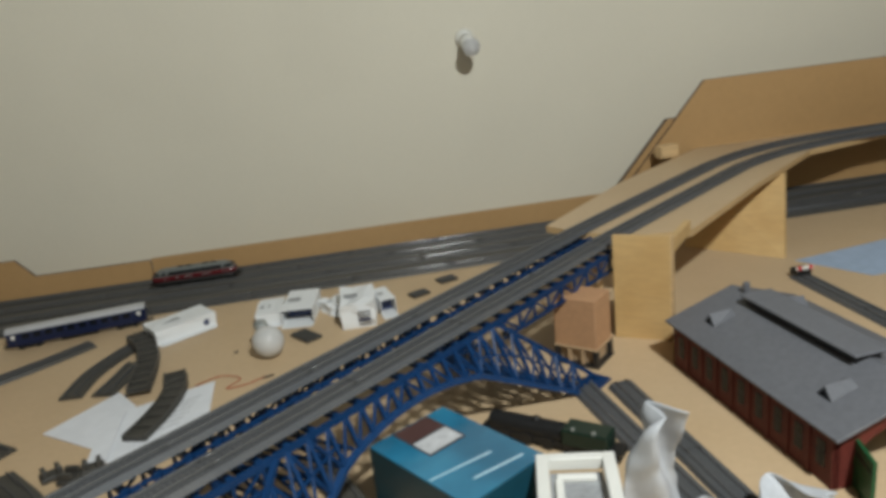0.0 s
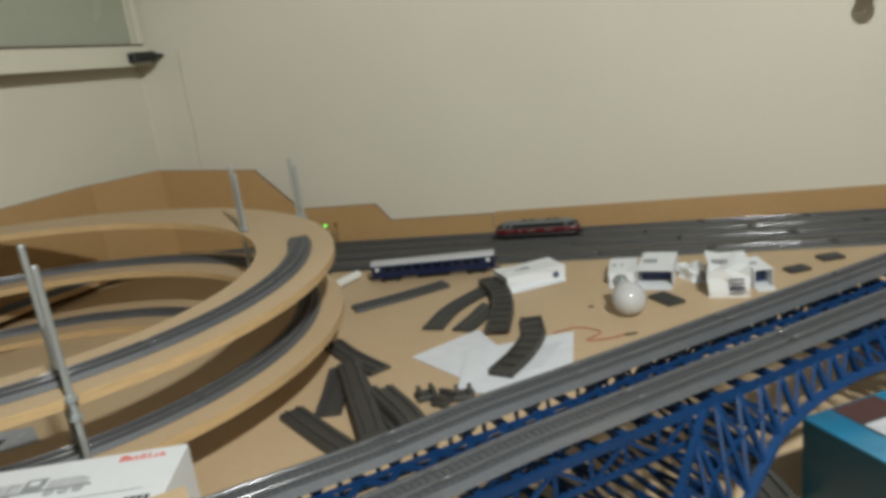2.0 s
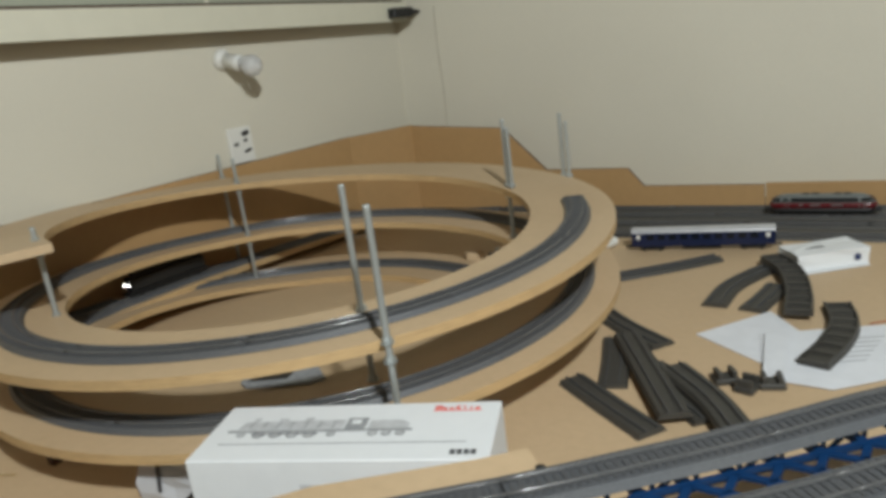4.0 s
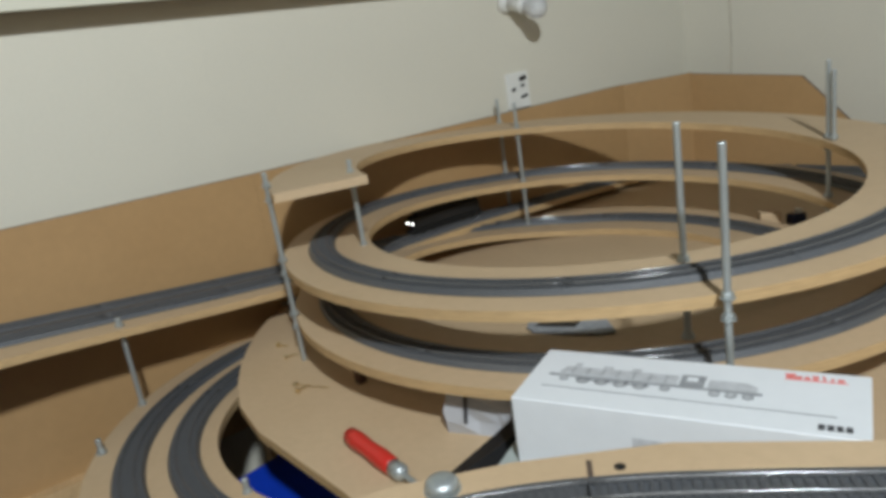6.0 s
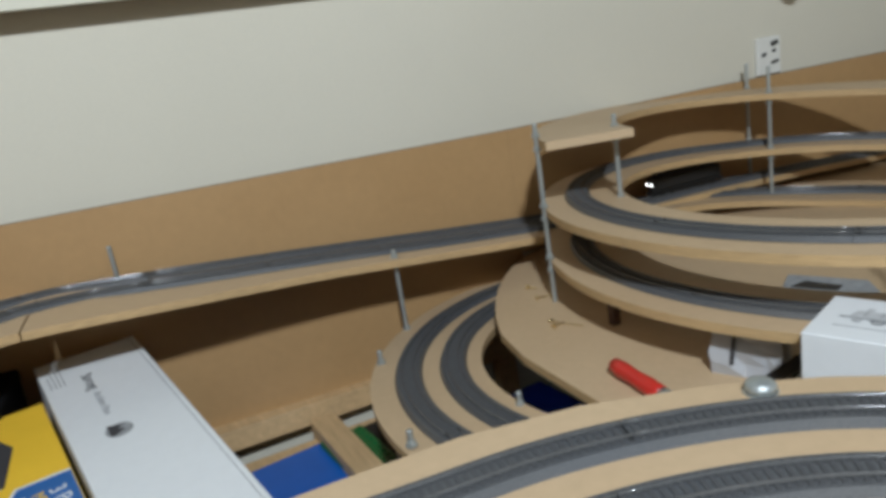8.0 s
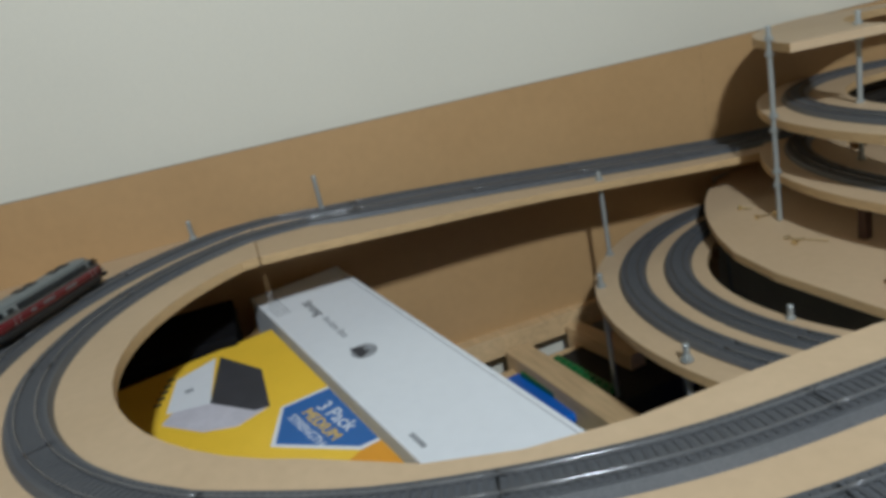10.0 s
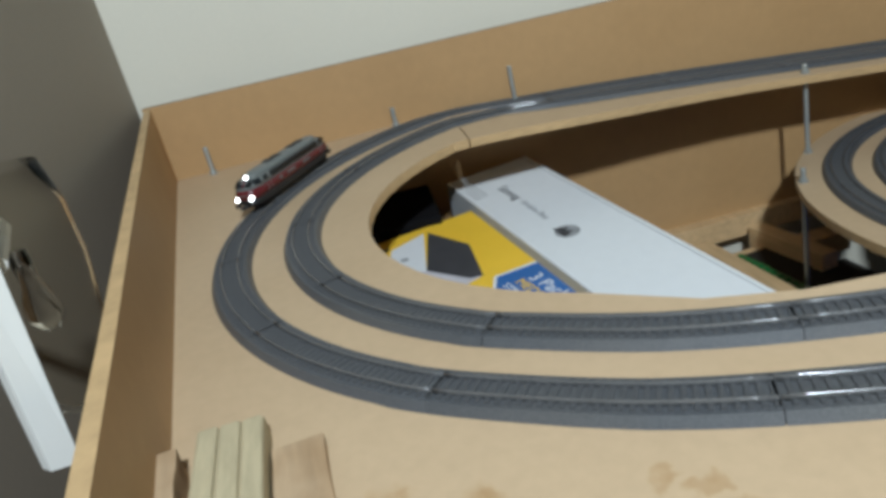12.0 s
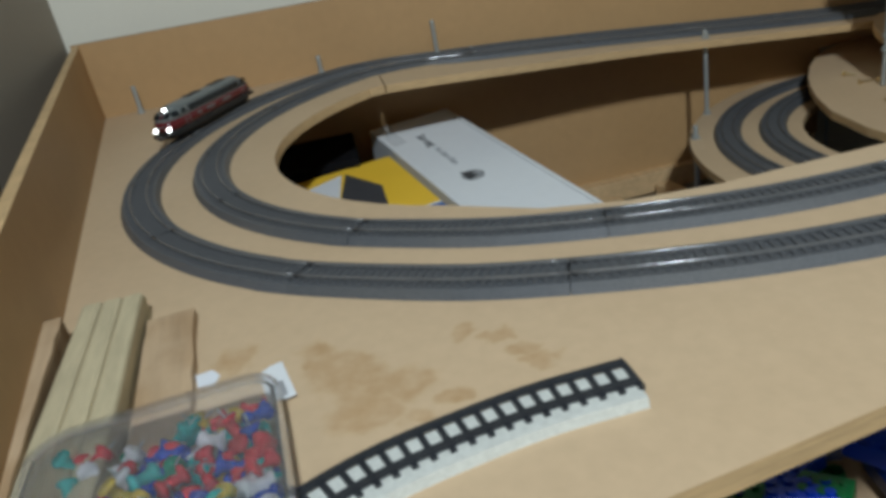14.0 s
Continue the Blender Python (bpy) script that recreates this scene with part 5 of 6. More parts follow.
def loco_box():
    L, W, H = 0.277, 0.099, 0.067
    t = thing("locomotive_carton", "white locomotive carton with a grey locomotive drawing", "carton", pose(-0.714, 0.533, 0.1155, 0, 0, 18.8))
    part("body", box((L, W, H), (0, 0, -H / 2), bevel=0.001), WHITEBOX, t)
    # grey halftone drawing of a steam engine and tender on the top
    dr = part("drawing_boiler", slab([(-0.112, 0.004), (-0.108, 0.017), (-0.040, 0.019), (-0.006, 0.019), (-0.006, 0.003)], 0.0005, 0.0003), LIGHTPRINT, t)
    part("drawing_cab", slab([(-0.004, 0.002), (-0.004, 0.022), (0.016, 0.022), (0.016, 0.002)], 0.0005, 0.0003), GREYPRINT, dr)
    part("drawing_window", slab([(0.001, 0.011), (0.001, 0.018), (0.010, 0.018), (0.010, 0.011)], 0.0008, 0.0003), WHITEBOX, dr)
    part("drawing_tender", slab([(0.019, 0.002), (0.019, 0.017), (0.048, 0.017), (0.058, 0.011), (0.058, 0.002)], 0.0005, 0.0003), LIGHTPRINT, dr)
    part("drawing_frame", slab([(-0.120, -0.002), (-0.120, 0.002), (0.062, 0.002), (0.062, -0.002)], 0.0005, 0.0003), GREYPRINT, dr)
    for k, (x, r) in enumerate(((-0.104, 0.0042), (-0.086, 0.0062), (-0.069, 0.0062), (-0.052, 0.0062), (-0.035, 0.0062), (-0.014, 0.0045), (0.026, 0.0048), (0.039, 0.0048), (0.052, 0.0048))):
        wh = part("drawing_wheel", cyl(r, 0.0003, (x, -0.006, 0.0003), n=16), GREYPRINT, dr)
        part("drawing_hub", cyl(r * 0.6, 0.0003, (x, -0.006, 0.0006), n=12), LIGHTPRINT, wh)
    for x, w, h in ((-0.098, 0.006, 0.006), (-0.070, 0.009, 0.004), (-0.044, 0.008, 0.005)):
        part("drawing_dome", box((w, h, 0.0003), (x, 0.019 + h / 2, 0.0005)), LIGHTPRINT, dr)
    for k in range(7):
        part("drawing_band", box((0.0012, 0.014, 0.0003), (-0.100 + 0.014 * k, 0.0105, 0.0008)), GREYPRINT, dr)
    part("drawing_rod", box((0.066, 0.0012, 0.0003), (-0.060, -0.0055, 0.0009)), DARKPRINT, dr)
    part("rule_line", box((0.235, 0.0014, 0.0003), (-0.002, -0.022, 0.0002)), GREYPRINT, t)
    for k, (w, h) in enumerate(((0.0075, 0.0085), (0.0045, 0.005), (0.004, 0.005), (0.0045, 0.0075), (0.002, 0.008), (0.002, 0.0055), (0.0045, 0.005))):
        part("brand_bar", box((w, h, 0.0003), (0.080 + 0.0062 * k, 0.034 + h / 2, 0.0002), Matrix.Rotation(0.12, 4, "Z")), PALERED, t)
    part("brand_stroke", box((0.046, 0.0014, 0.0003), (0.099, 0.0325, 0.0002)), PALERED, t)
    for k in range(4):
        part("print_bar", box((0.0045, 0.0075, 0.0003), (0.106 + 0.006 * k, -0.038, 0.0002)), DARKPRINT, t)
    for k in range(3):
        part("print_bar", box((0.024, 0.0003, 0.012), (-0.02 + 0.030 * k, -W / 2 - 0.0002, -0.030)), LIGHTPRINT, t)
    return t


loco_box()
t = thing("plastic_pack", "crumpled pale plastic pack standing behind the white box", "plastic pack", pose(-0.962, 0.528, 0.0, 0, 0, 24))
random.seed(21)
bm = box((0.078, 0.044, 0.062), (0, 0, 0.031))
bmesh.ops.subdivide_edges(bm, edges=bm.edges[:], cuts=3, use_grid_fill=True)
for v in bm.verts:
    if v.co.z > 0.002:
        v.co += Vector((random.uniform(-1, 1), random.uniform(-1, 1), random.uniform(-1, 0.6))) * 0.004
part("pack", bm, material("cloudy_plastic", (0.46, 0.47, 0.49), 0.35, spread=0.1, second=(0.34, 0.35, 0.37), second_scale=30, second_mix=0.6), t)
part("print_bar", box((0.0045, 0.0012, 0.036), (-0.012, -0.0262, 0.034), Matrix.Rotation(0.12, 4, "Y")), DARKPRINT, t)
t = thing("black_clamp", "black plastic wedge lying by the white box", "wedge", pose(-0.894, 0.455, 0.0, 0, 0, 78))
bm = bmesh.new()
low = [bm.verts.new(q) for q in ((-0.075, -0.004, 0.004), (0.060, -0.030, 0.0), (0.075, 0.020, 0.0), (-0.070, 0.006, 0.004))]
top = [bm.verts.new(q) for q in ((-0.075, -0.003, 0.008), (0.055, -0.020, 0.050), (0.070, 0.012, 0.048), (-0.070, 0.004, 0.008))]
bm.faces.new(low[::-1])
bm.faces.new(top)
for k in range(4):
    bm.faces.new((low[k], low[(k + 1) % 4], top[(k + 1) % 4], top[k]))
part("wedge", bm, BLACKPL, t)
t = thing("grey_notch_plate", "grey card plate with a dark notch inside the helix", "card plate", pose(-1.045, 0.785, 0.002))
part("plate", slab([(-0.053, -0.033), (-0.035, -0.040), (0.054, -0.002), (0.067, 0.017), (0.016, 0.058), (-0.081, 0.015)], 0.003, 0.003), GREYPRINT, t)
part("notch", slab([(-0.046, -0.026), (0.010, -0.001), (0.005, 0.020), (-0.045, 0.006)], 0.0036, 0.0006), BLACKPL, t)
t = thing("pine_offcut", "small pale wood offcut inside the helix", "wood block", pose(-1.014, 1.352, 0, 0, 0, 35))
part("block", box((0.036, 0.026, 0.024), (0, 0, 0.012), bevel=0.001), MDF, t)
t = thing("blue_tractor_part", "small dark blue plastic part inside the helix", "plastic part", pose(-0.972, 1.370, 0, 0, 0, 60))
part("block", box((0.030, 0.022, 0.020), (0, 0, 0.010), bevel=0.003), COACHBLUE, t)
part("knob", cyl(0.006, 0.008, (0.004, 0, 0.019), n=12), WHITEPL, t)
pw = along_b(1.665, 0.068, ramp_z(1.665) + 0.0085)
# the maroon engine again; its shade here is put into a black body
t = thing("shaded_locomotive", "model locomotive on the ramp behind the helix, body black for shade", "model locomotive", pose(pw.x, pw.y, pw.z, 0, 0, 84.8))
part("body", box((0.172, 0.028, 0.028), (0, 0, 0.025), bevel=0.004), LOCOBLACK, t)
part("roof", box((0.150, 0.020, 0.008), (0, 0, 0.043), bevel=0.003), LOCOBLACK, t)
part("chassis", box((0.182, 0.024, 0.006), (0, 0, 0.008), bevel=0.001), LOCOBLACK, t)
for dx in (-0.065, -0.040, 0.040, 0.065):
    for y in (-0.0085, 0.0085):
        part("wheel", cyl(0.0055, 0.003, (dx, y - 0.0015, 0.0055), Matrix.Rotation(-math.pi / 2, 4, "X"), n=14), LOCOBLACK, t)
for y in (-0.008, 0.008):
    part("headlight", cyl(0.0013, 0.002, (-0.0862, y, 0.026), Matrix.Rotation(-math.pi / 2, 4, "Y"), n=12), HEADLIGHT, t, "lit white headlight")
t = thing("dark_post", "short dark wooden post under the helix", "post", pose(-1.185, 0.512, 0))
part("post", box((0.012, 0.012, 0.07), (0, 0, 0.035)), material("dark_stained_wood", (0.06, 0.025, 0.015), 0.5), t)


# ---- things on the table
def loose_track(ctrl, label="dark loose track piece lying on the baseboard", z=0.0, upside=False):
    pts = [Vector((x, y, z)) for x, y in ctrl]
    pts = resample(smooth_path(pts, 8), 0.012)
    t = thing("loose_track_piece", label, "model track", group="loose track pieces")
    part("roadbed", sweep(pts, BED), BALLAST_DARK, t)
    if upside:
        for p, n in frames(resample(pts, 0.03)):
            part("rib", bar(p - n * 0.015 + Vector((0, 0, 0.0085)), p + n * 0.015 + Vector((0, 0, 0.0085)), 0.004, 0.004), BALLAST_DARK, t)
        for s in (-1, 1):
            part("lip", sweep(pts, [(s * 0.0165 - 0.0015, 0.006), (s * 0.0165 + 0.0015, 0.006), (s * 0.0165 + 0.0015, 0.011), (s * 0.0165 - 0.0015, 0.011)]), BALLAST_DARK, t)
    else:
        for s in (-1, 1):
            x = s * RAIL_X
            part("rail", sweep(pts, [(x - 0.0006, 0.006), (x + 0.0006, 0.006), (x + 0.0006, 0.0098), (x - 0.0006, 0.0098)]), SLEEPER, t)
    return t


loose_track([(-0.695, 1.295), (-0.615, 1.36), (-0.545, 1.425)])
loose_track([(-0.510, 1.185), (-0.500, 1.27), (-0.470, 1.345), (-0.440, 1.395)], "dark curved track piece lying on the baseboard")
loose_track([(-0.452, 1.400), (-0.415, 1.33), (-0.395, 1.24), (-0.388, 1.145)], "dark curved track piece turned upside down", 0.010, True)
loose_track([(-0.455, 1.175), (-0.440, 1.235), (-0.430, 1.29)], "short dark track piece under the curved ones")
loose_track([(-0.360, 0.998), (-0.338, 1.07), (-0.330, 1.14), (-0.342, 1.208)], "dark curved track piece turned upside down", 0.002, True)
loose_track([(-0.672, 1.132), (-0.615, 1.075), (-0.548, 1.022)], "dark curved track piece beside the helix")
loose_track([(-0.636, 0.893), (-0.57, 0.84), (-0.505, 0.79)])
loose_track([(-0.618, 1.030), (-0.598, 0.96), (-0.580, 0.885)])
loose_track([(-0.600, 1.025), (-0.545, 0.925), (-0.485, 0.815)], "dark loose track piece in a heap", 0.011)
loose_track([(-0.548, 0.955), (-0.505, 0.89), (-0.450, 0.83)], "dark loose track piece in a heap", 0.002)
loose_track([(-0.515, 0.935), (-0.455, 0.865), (-0.415, 0.80)], "dark loose track piece in a heap", 0.012)
loose_track([(-0.09, 0.845), (-0.06, 0.78), (-0.04, 0.72)], "dark loose track piece beside the teal box")
loose_track([(0.04, 0.60), (-0.01, 0.63)], "short dark track piece by the teal box")
for x, y, r in ((-0.453, 0.940, 30), (-0.400, 0.940, 15), (-0.425, 0.925, 75)):
    t = thing("track_clip", "small dark track connector clip", "track clip", pose(x, y, 0, 0, 0, r), "track clips")
    part("base", box((0.030, 0.024, 0.008), (0, 0, 0.004), bevel=0.0015), BALLAST_DARK, t)
    for dx in (-0.009, 0.009):
        part("prong", box((0.006, 0.020, 0.010), (dx, 0, 0.012), bevel=0.001), BALLAST_DARK, t)
for x, y, r, a, b in ((-0.120, 1.293, -55, 0.058, 0.034), (0.110, 1.425, 25, 0.04, 0.028), (0.178, 1.487, 20, 0.042, 0.030)):
    t = thing("dark_cover_plate", "small dark ribbed plastic cover plate", "cover plate", pose(x, y, 0, 0, 0, r), "cover plates")
    part("plate", box((a, b, 0.006), (0, 0, 0.003), bevel=0.001), BALLAST_DARK, t)
    for k in range(3):
        part("rib", box((a * 0.9, 0.002, 0.0015), (0, (k - 1) * b * 0.28, 0.0066)), SLEEPER, t)
globe = thing("light_bulb", "frosted globe light bulb lying on the baseboard", "light bulb", pose(-0.181, 1.232, 0.0285, 65, 0, 200))
part("globe", lathe([(0.0005, -0.0285), (0.012, -0.0262), (0.0205, -0.0198), (0.0265, -0.0105), (0.0285, 0.0), (0.0265, 0.0105), (0.0205, 0.0198), (0.013, 0.028), (0.012, 0.032)], 28), BULBGLASS, globe)
part("screw_base", lathe([(0.012, 0.030), (0.0128, 0.034), (0.0118, 0.037), (0.0128, 0.040), (0.0118, 0.043), (0.0128, 0.046), (0.008, 0.052), (0.003, 0.054)], 20), ZINC, globe)
for (pts, z, lab_) in (([(-0.514, 1.074), (-0.428, 1.180), (-0.365, 1.085), (-0.400, 0.985)], 0.0016, "folded sheet of thin white paper"),
                       ([(-0.412, 0.955), (-0.432, 1.09), (-0.268, 1.160), (-0.258, 1.005), (-0.335, 0.945)], 0.0030, "white printed leaflet under a track piece")):
    t = thing("paper_sheet", lab_, "paper sheet", group="papers")
    part("sheet", slab(pts, z, 0.0012), PAPER, t)
    if z > 0.002:
        for k in range(6):
            part("print_bar", box((0.07, 0.002, 0.0003), (-0.335 + 0.004 * k, 1.02 + 0.016 * k, z + 0.0002), Matrix.Rotation(0.4, 4, "Z")), GREYPRINT, t)
        part("fold", slab([(-0.412, 0.955), (-0.425, 1.09), (-0.395, 1.095), (-0.385, 0.95)], z + 0.004, 0.0015), PAPER, t)


def small_box(x, y, rz, size, label, openend=False, tilt=0):
    t = thing("small_white_carton", label, "carton", pose(x, y, 0, tilt, 0, rz), "small white cartons")
    a, b, h = size
    if not openend:
        random.seed(int(1000 * (x + 2)))
        bm = box(size, (0, 0, h / 2))
        bmesh.ops.subdivide_edges(bm, edges=bm.edges[:], cuts=2, use_grid_fill=True)
        for v in bm.verts:
            if v.co.z > 0.001:
                v.co += Vector((random.uniform(-1, 1), random.uniform(-1, 1), random.uniform(-1, 1))) * (0.0035 if "crumpled" in label else 0.0014)
        part("body", bm, WHITEBOX, t)
        part("end_flap", slab([(-a * 0.48, -b / 2 - 0.016), (a * 0.46, -b / 2 - 0.012), (a * 0.48, -b / 2 - 0.001), (-a * 0.48, -b / 2 - 0.001)], 0.002, 0.001), WHITEBOX, t)
    else:
        part("bottom", box((a, b, 0.001), (0, 0, 0.0006)), WHITEBOX, t)
        part("top", box((a, b, 0.001), (0, 0, h), Matrix.Rotation(0.03, 4, "X")), WHITEBOX, t)
        for s in (-1, 1):
            part("side", box((0.001, b, h), (s * a / 2, 0, h / 2)), WHITEBOX, t)
        part("back", box((a, 0.001, h), (0, b / 2, h / 2)), WHITEBOX, t)
        part("tray", box((a * 0.85, b * 0.5, h * 0.6), (0, 0.01, h * 0.4)), BLUEPRINT, t)
        part("flap", box((a, 0.018, 0.0008), (0, -b / 2 - 0.008, 0.001), Matrix.Rotation(0.1, 4, "X")), WHITEBOX, t)
    if "blue printed end" in label:
        part("blue_print", cyl(h * 0.2, 0.0006, (a * 0.33, -b / 2 - 0.0016, h * 0.5), Matrix.Rotation(math.pi / 2, 4, "X"), n=14), BLUEPRINT, t)
    if "crumpled" in label:
        for k in range(4):
            part("print_bar", box((a * 0.36, 0.0012, h * 0.07), (a * 0.18, -b / 2 - 0.0040, h * (0.25 + 0.16 * k))), (GREYPRINT, BLUEPRINT)[k == 1], t)
    part("grey_print", box((a * 0.4, b * 0.2, 0.0003), (-a * 0.2, 0.0, h + (0.0002 if not openend else 0.0012))), GREYPRINT, t)
    return t


small_box(-0.372, 1.425, 33, (0.122, 0.066, 0.030), "long white carton with a blue printed end")
small_box(-0.192, 1.424, -2, (0.050, 0.090, 0.026), "small white carton standing beside an open one")
small_box(-0.130, 1.417, -8, (0.062, 0.105, 0.032), "open white carton with a blue insert", True)
small_box(-0.016, 1.345, -3, (0.066, 0.095, 0.050), "crumpled white carton with grey print", False, 3)
small_box(0.034, 1.372, 12, (0.030, 0.070, 0.034), "half-open white carton leaning on another", True)
small_box(-0.066, 1.410, 30, (0.04, 0.045, 0.022), "little white carton flap beside the crumpled box")
t = thing("white_tag", "little white plastic tube near the helix", "tube", pose(-0.772, 1.462, 0.010, 0, 90, 70))
part("tube", cyl(0.0095, 0.075, (0, 0, -0.037), n=16, bevel=0.002), WHITEPL, t)
t = thing("small_shunter", "small dark model shunter near the helix", "model locomotive", pose(-0.835, 1.435, 0, 0, 0, 60))
part("chassis", box((0.075, 0.026, 0.012), (0, 0, 0.008), bevel=0.001), LOCOBLACK, t)
part("hood", box((0.045, 0.024, 0.018), (-0.012, 0, 0.023), bevel=0.003), COACHBLUE, t)
part("cab", box((0.022, 0.028, 0.026), (0.024, 0, 0.027), bevel=0.002), COACHBLUE, t)
wire = smooth_path([(-0.30, 1.155, 0.002), (-0.262, 1.175, 0.003), (-0.225, 1.155, 0.002), (-0.245, 1.125, 0.002), (-0.21, 1.13, 0.002), (-0.185, 1.145, 0.003)], 8)
t = thing("thin_wire", "thin copper red wire with a black tip", "wire")
part("wire", sweep(wire, [(-0.0006, 0), (0.0006, 0), (0.0006, 0.0012), (-0.0006, 0.0012)]), WIRE, t)
part("tip", bar((-0.188, 1.143, 0.002), (-0.170, 1.15, 0.002), 0.003, n=8), BLACKPL, t)
t = thing("small_screw", "tiny dark screw on the baseboard", "screw", pose(-0.250, 1.270, 0.002, 0, 90, 20))
part("screw", cyl(0.0016, 0.008, n=8), LOCOBLACK, t)
for k, x in enumerate((-0.932, -0.908)):
    t = thing("signal_post", ("brass coloured model signal post showing green by the far tracks", "brass coloured model signal post by the far tracks")[k], "model signal", pose(x, 1.745 + 0.005 * k, 0), "signal posts")
    part("mast", cyl(0.0019, 0.058, n=8), BRASS, t)
    part("head", box((0.011, 0.005, 0.017), (0, 0, 0.0655), bevel=0.001), BRASS, t)
    part("foot", cyl(0.006, 0.003, n=12), BRASS, t)
    if k == 0:
        part("lamp", cyl(0.0028, 0.0016, (0, -0.0023, 0.068), Matrix.Rotation(math.pi / 2, 4, "X"), n=12), GREENLAMP, t, "lit green signal lamp")


PALETEAL = material("pale_teal_print", (0.42, 0.60, 0.68), 0.35, second=(0.25, 0.48, 0.58), second_mix=0.6)


def teal_box():
    L, W, H = 0.162, 0.112, 0.088
    t = thing("teal_carton", "glossy teal product carton with a small picture", "carton", pose(0.070, 0.694, H, 0, 0, -57))
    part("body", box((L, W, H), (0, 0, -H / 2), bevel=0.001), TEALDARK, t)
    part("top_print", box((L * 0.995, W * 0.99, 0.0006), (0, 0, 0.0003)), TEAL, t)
    fr_ = part("picture_frame", box((0.068, 0.053, 0.0006), (-0.045, 0.002, 0.0007)), DARKPRINT, t)
    part("picture_dark", box((0.031, 0.048, 0.0004), (-0.062, 0.002, 0.0011)), material("brown_picture", (0.08, 0.04, 0.035), 0.5), fr_)
    part("picture_pale", box((0.029, 0.048, 0.0004), (-0.029, 0.002, 0.0011)), LIGHTPRINT, fr_)
    for x, y, w in ((0.027, -0.015, 0.078), (0.058, 0.010, 0.064)):
        part("print_bar", box((0.003, w, 0.0004), (x, y, 0.0008), Matrix.Rotation(-0.15, 4, "Z")), PALETEAL, t)
    return t


teal_box()
t = thing("white_bracket", "white plastic frame bracket beside the teal box", "bracket", pose(0.178, 0.600, 0.0, 0, 0, -14))
for dx, dy, a, b in ((-0.034, 0, 0.013, 0.10), (0.034, 0, 0.013, 0.10), (0, 0.0445, 0.055, 0.011), (0, -0.0445, 0.055, 0.011)):
    part("rail", box((a, b, 0.014), (dx, dy, 0.083), bevel=0.001), WHITEPL, t)
part("tray", box((0.054, 0.077, 0.072), (0, 0, 0.037)), GREYPRINT, t)
part("inner_frame", box((0.040, 0.008, 0.006), (0, 0.026, 0.076), bevel=0.001), WHITEPL, t)
part("inner_frame", box((0.008, 0.050, 0.006), (-0.018, -0.004, 0.076), bevel=0.001), WHITEPL, t)
ENGINEGREEN = material("black_green_engine_paint", (0.008, 0.022, 0.014), 0.3, spread=0.1)
t = thing("black_tank_engine", "black model steam engine lying under the bridge", "model locomotive", pose(0.208, 0.806, 0, 0, 0, -40))
part("boiler", cyl(0.013, 0.105, (-0.085, 0, 0.021), Matrix.Rotation(math.pi / 2, 4, "Y"), n=18, bevel=0.002), LOCOBLACK, t)
part("cab", box((0.060, 0.032, 0.022), (0.050, 0, 0.024), bevel=0.002), ENGINEGREEN, t)
part("frame", box((0.19, 0.026, 0.010), (0, 0, 0.010)), LOCOBLACK, t)
for dx in (-0.06, -0.03, 0.0, 0.03, 0.06):
    for y in (-0.013, 0.013):
        part("wheel", cyl(0.009, 0.003, (dx, y - 0.0015, 0.009), Matrix.Rotation(-math.pi / 2, 4, "X"), n=16), LOCOBLACK, t)
part("dome", lathe([(0.006, 0.031), (0.006, 0.035), (0.002, 0.038)], 12, at=(-0.02, 0, 0)), LOCOBLACK, t)
for x in (0.035, 0.062):
    part("lamp", cyl(0.0025, 0.003, (x, -0.012, 0.0348), n=10), ZINC, t)


def crumpled(name, label, m, outline, height, seed):
    """A creased sheet of tissue standing up from the board."""
    random.seed(seed)
    bm = bmesh.new()
    nx, ny = 9, 12
    v = []
    for j in range(ny):
        row = []
        for i in range(nx):
            u, w = i / (nx - 1), j / (ny - 1)
            x0, x1, z = np.interp(w, [o[0] for o in outline], [o[1] for o in outline]), np.interp(w, [o[0] for o in outline], [o[2] for o in outline]), np.interp(w, [o[0] for o in outline], [o[3] for o in outline])
            x = x0 + (x1 - x0) * u
            y = 0.018 * math.sin(u * 7 + w * 4) * (0.4 + w) + random.uniform(-0.004, 0.004)
            row.append(bm.verts.new((x + random.uniform(-0.003, 0.003), y, z + random.uniform(-0.003, 0.003) if j else 0.001)))
        v.append(row)
    for j in range(ny - 1):
        for i in range(nx - 1):
            bm.faces.new((v[j][i], v[j][i + 1], v[j + 1][i + 1], v[j + 1][i]))
    for f in bm.faces:
        f.smooth = True
    ob = part("tissue", bm, TISSUE, thing(name, label, "tissue paper", m))
    sub_ = ob.modifiers.new("smooth", "SUBSURF")
    sub_.levels = sub_.render_levels = 2
    sol = ob.modifiers.new("thickness", "SOLIDIFY")
    sol.thickness = 0.0008
    return ob


crumpled("tissue_wrap", "crumpled white tissue paper standing among the boxes", pose(0.236, 0.596, 0, 0, 0, 20), [(0, -0.008, 0.075, 0), (0.35, -0.006, 0.065, 0.050), (0.7, -0.004, 0.048, 0.105), (0.92, 0.000, 0.044, 0.145), (1, 0.016, 0.044, 0.152)], 0.15, 3)
crumpled("tissue_wrap", "crumpled white tissue paper lying beside the shed", pose(0.350, 0.588, 0, 0, 0, -8), [(0, -0.07, 0.10, 0), (0.5, -0.05, 0.09, 0.035), (1, -0.01, 0.06, 0.05)], 0.05, 4)


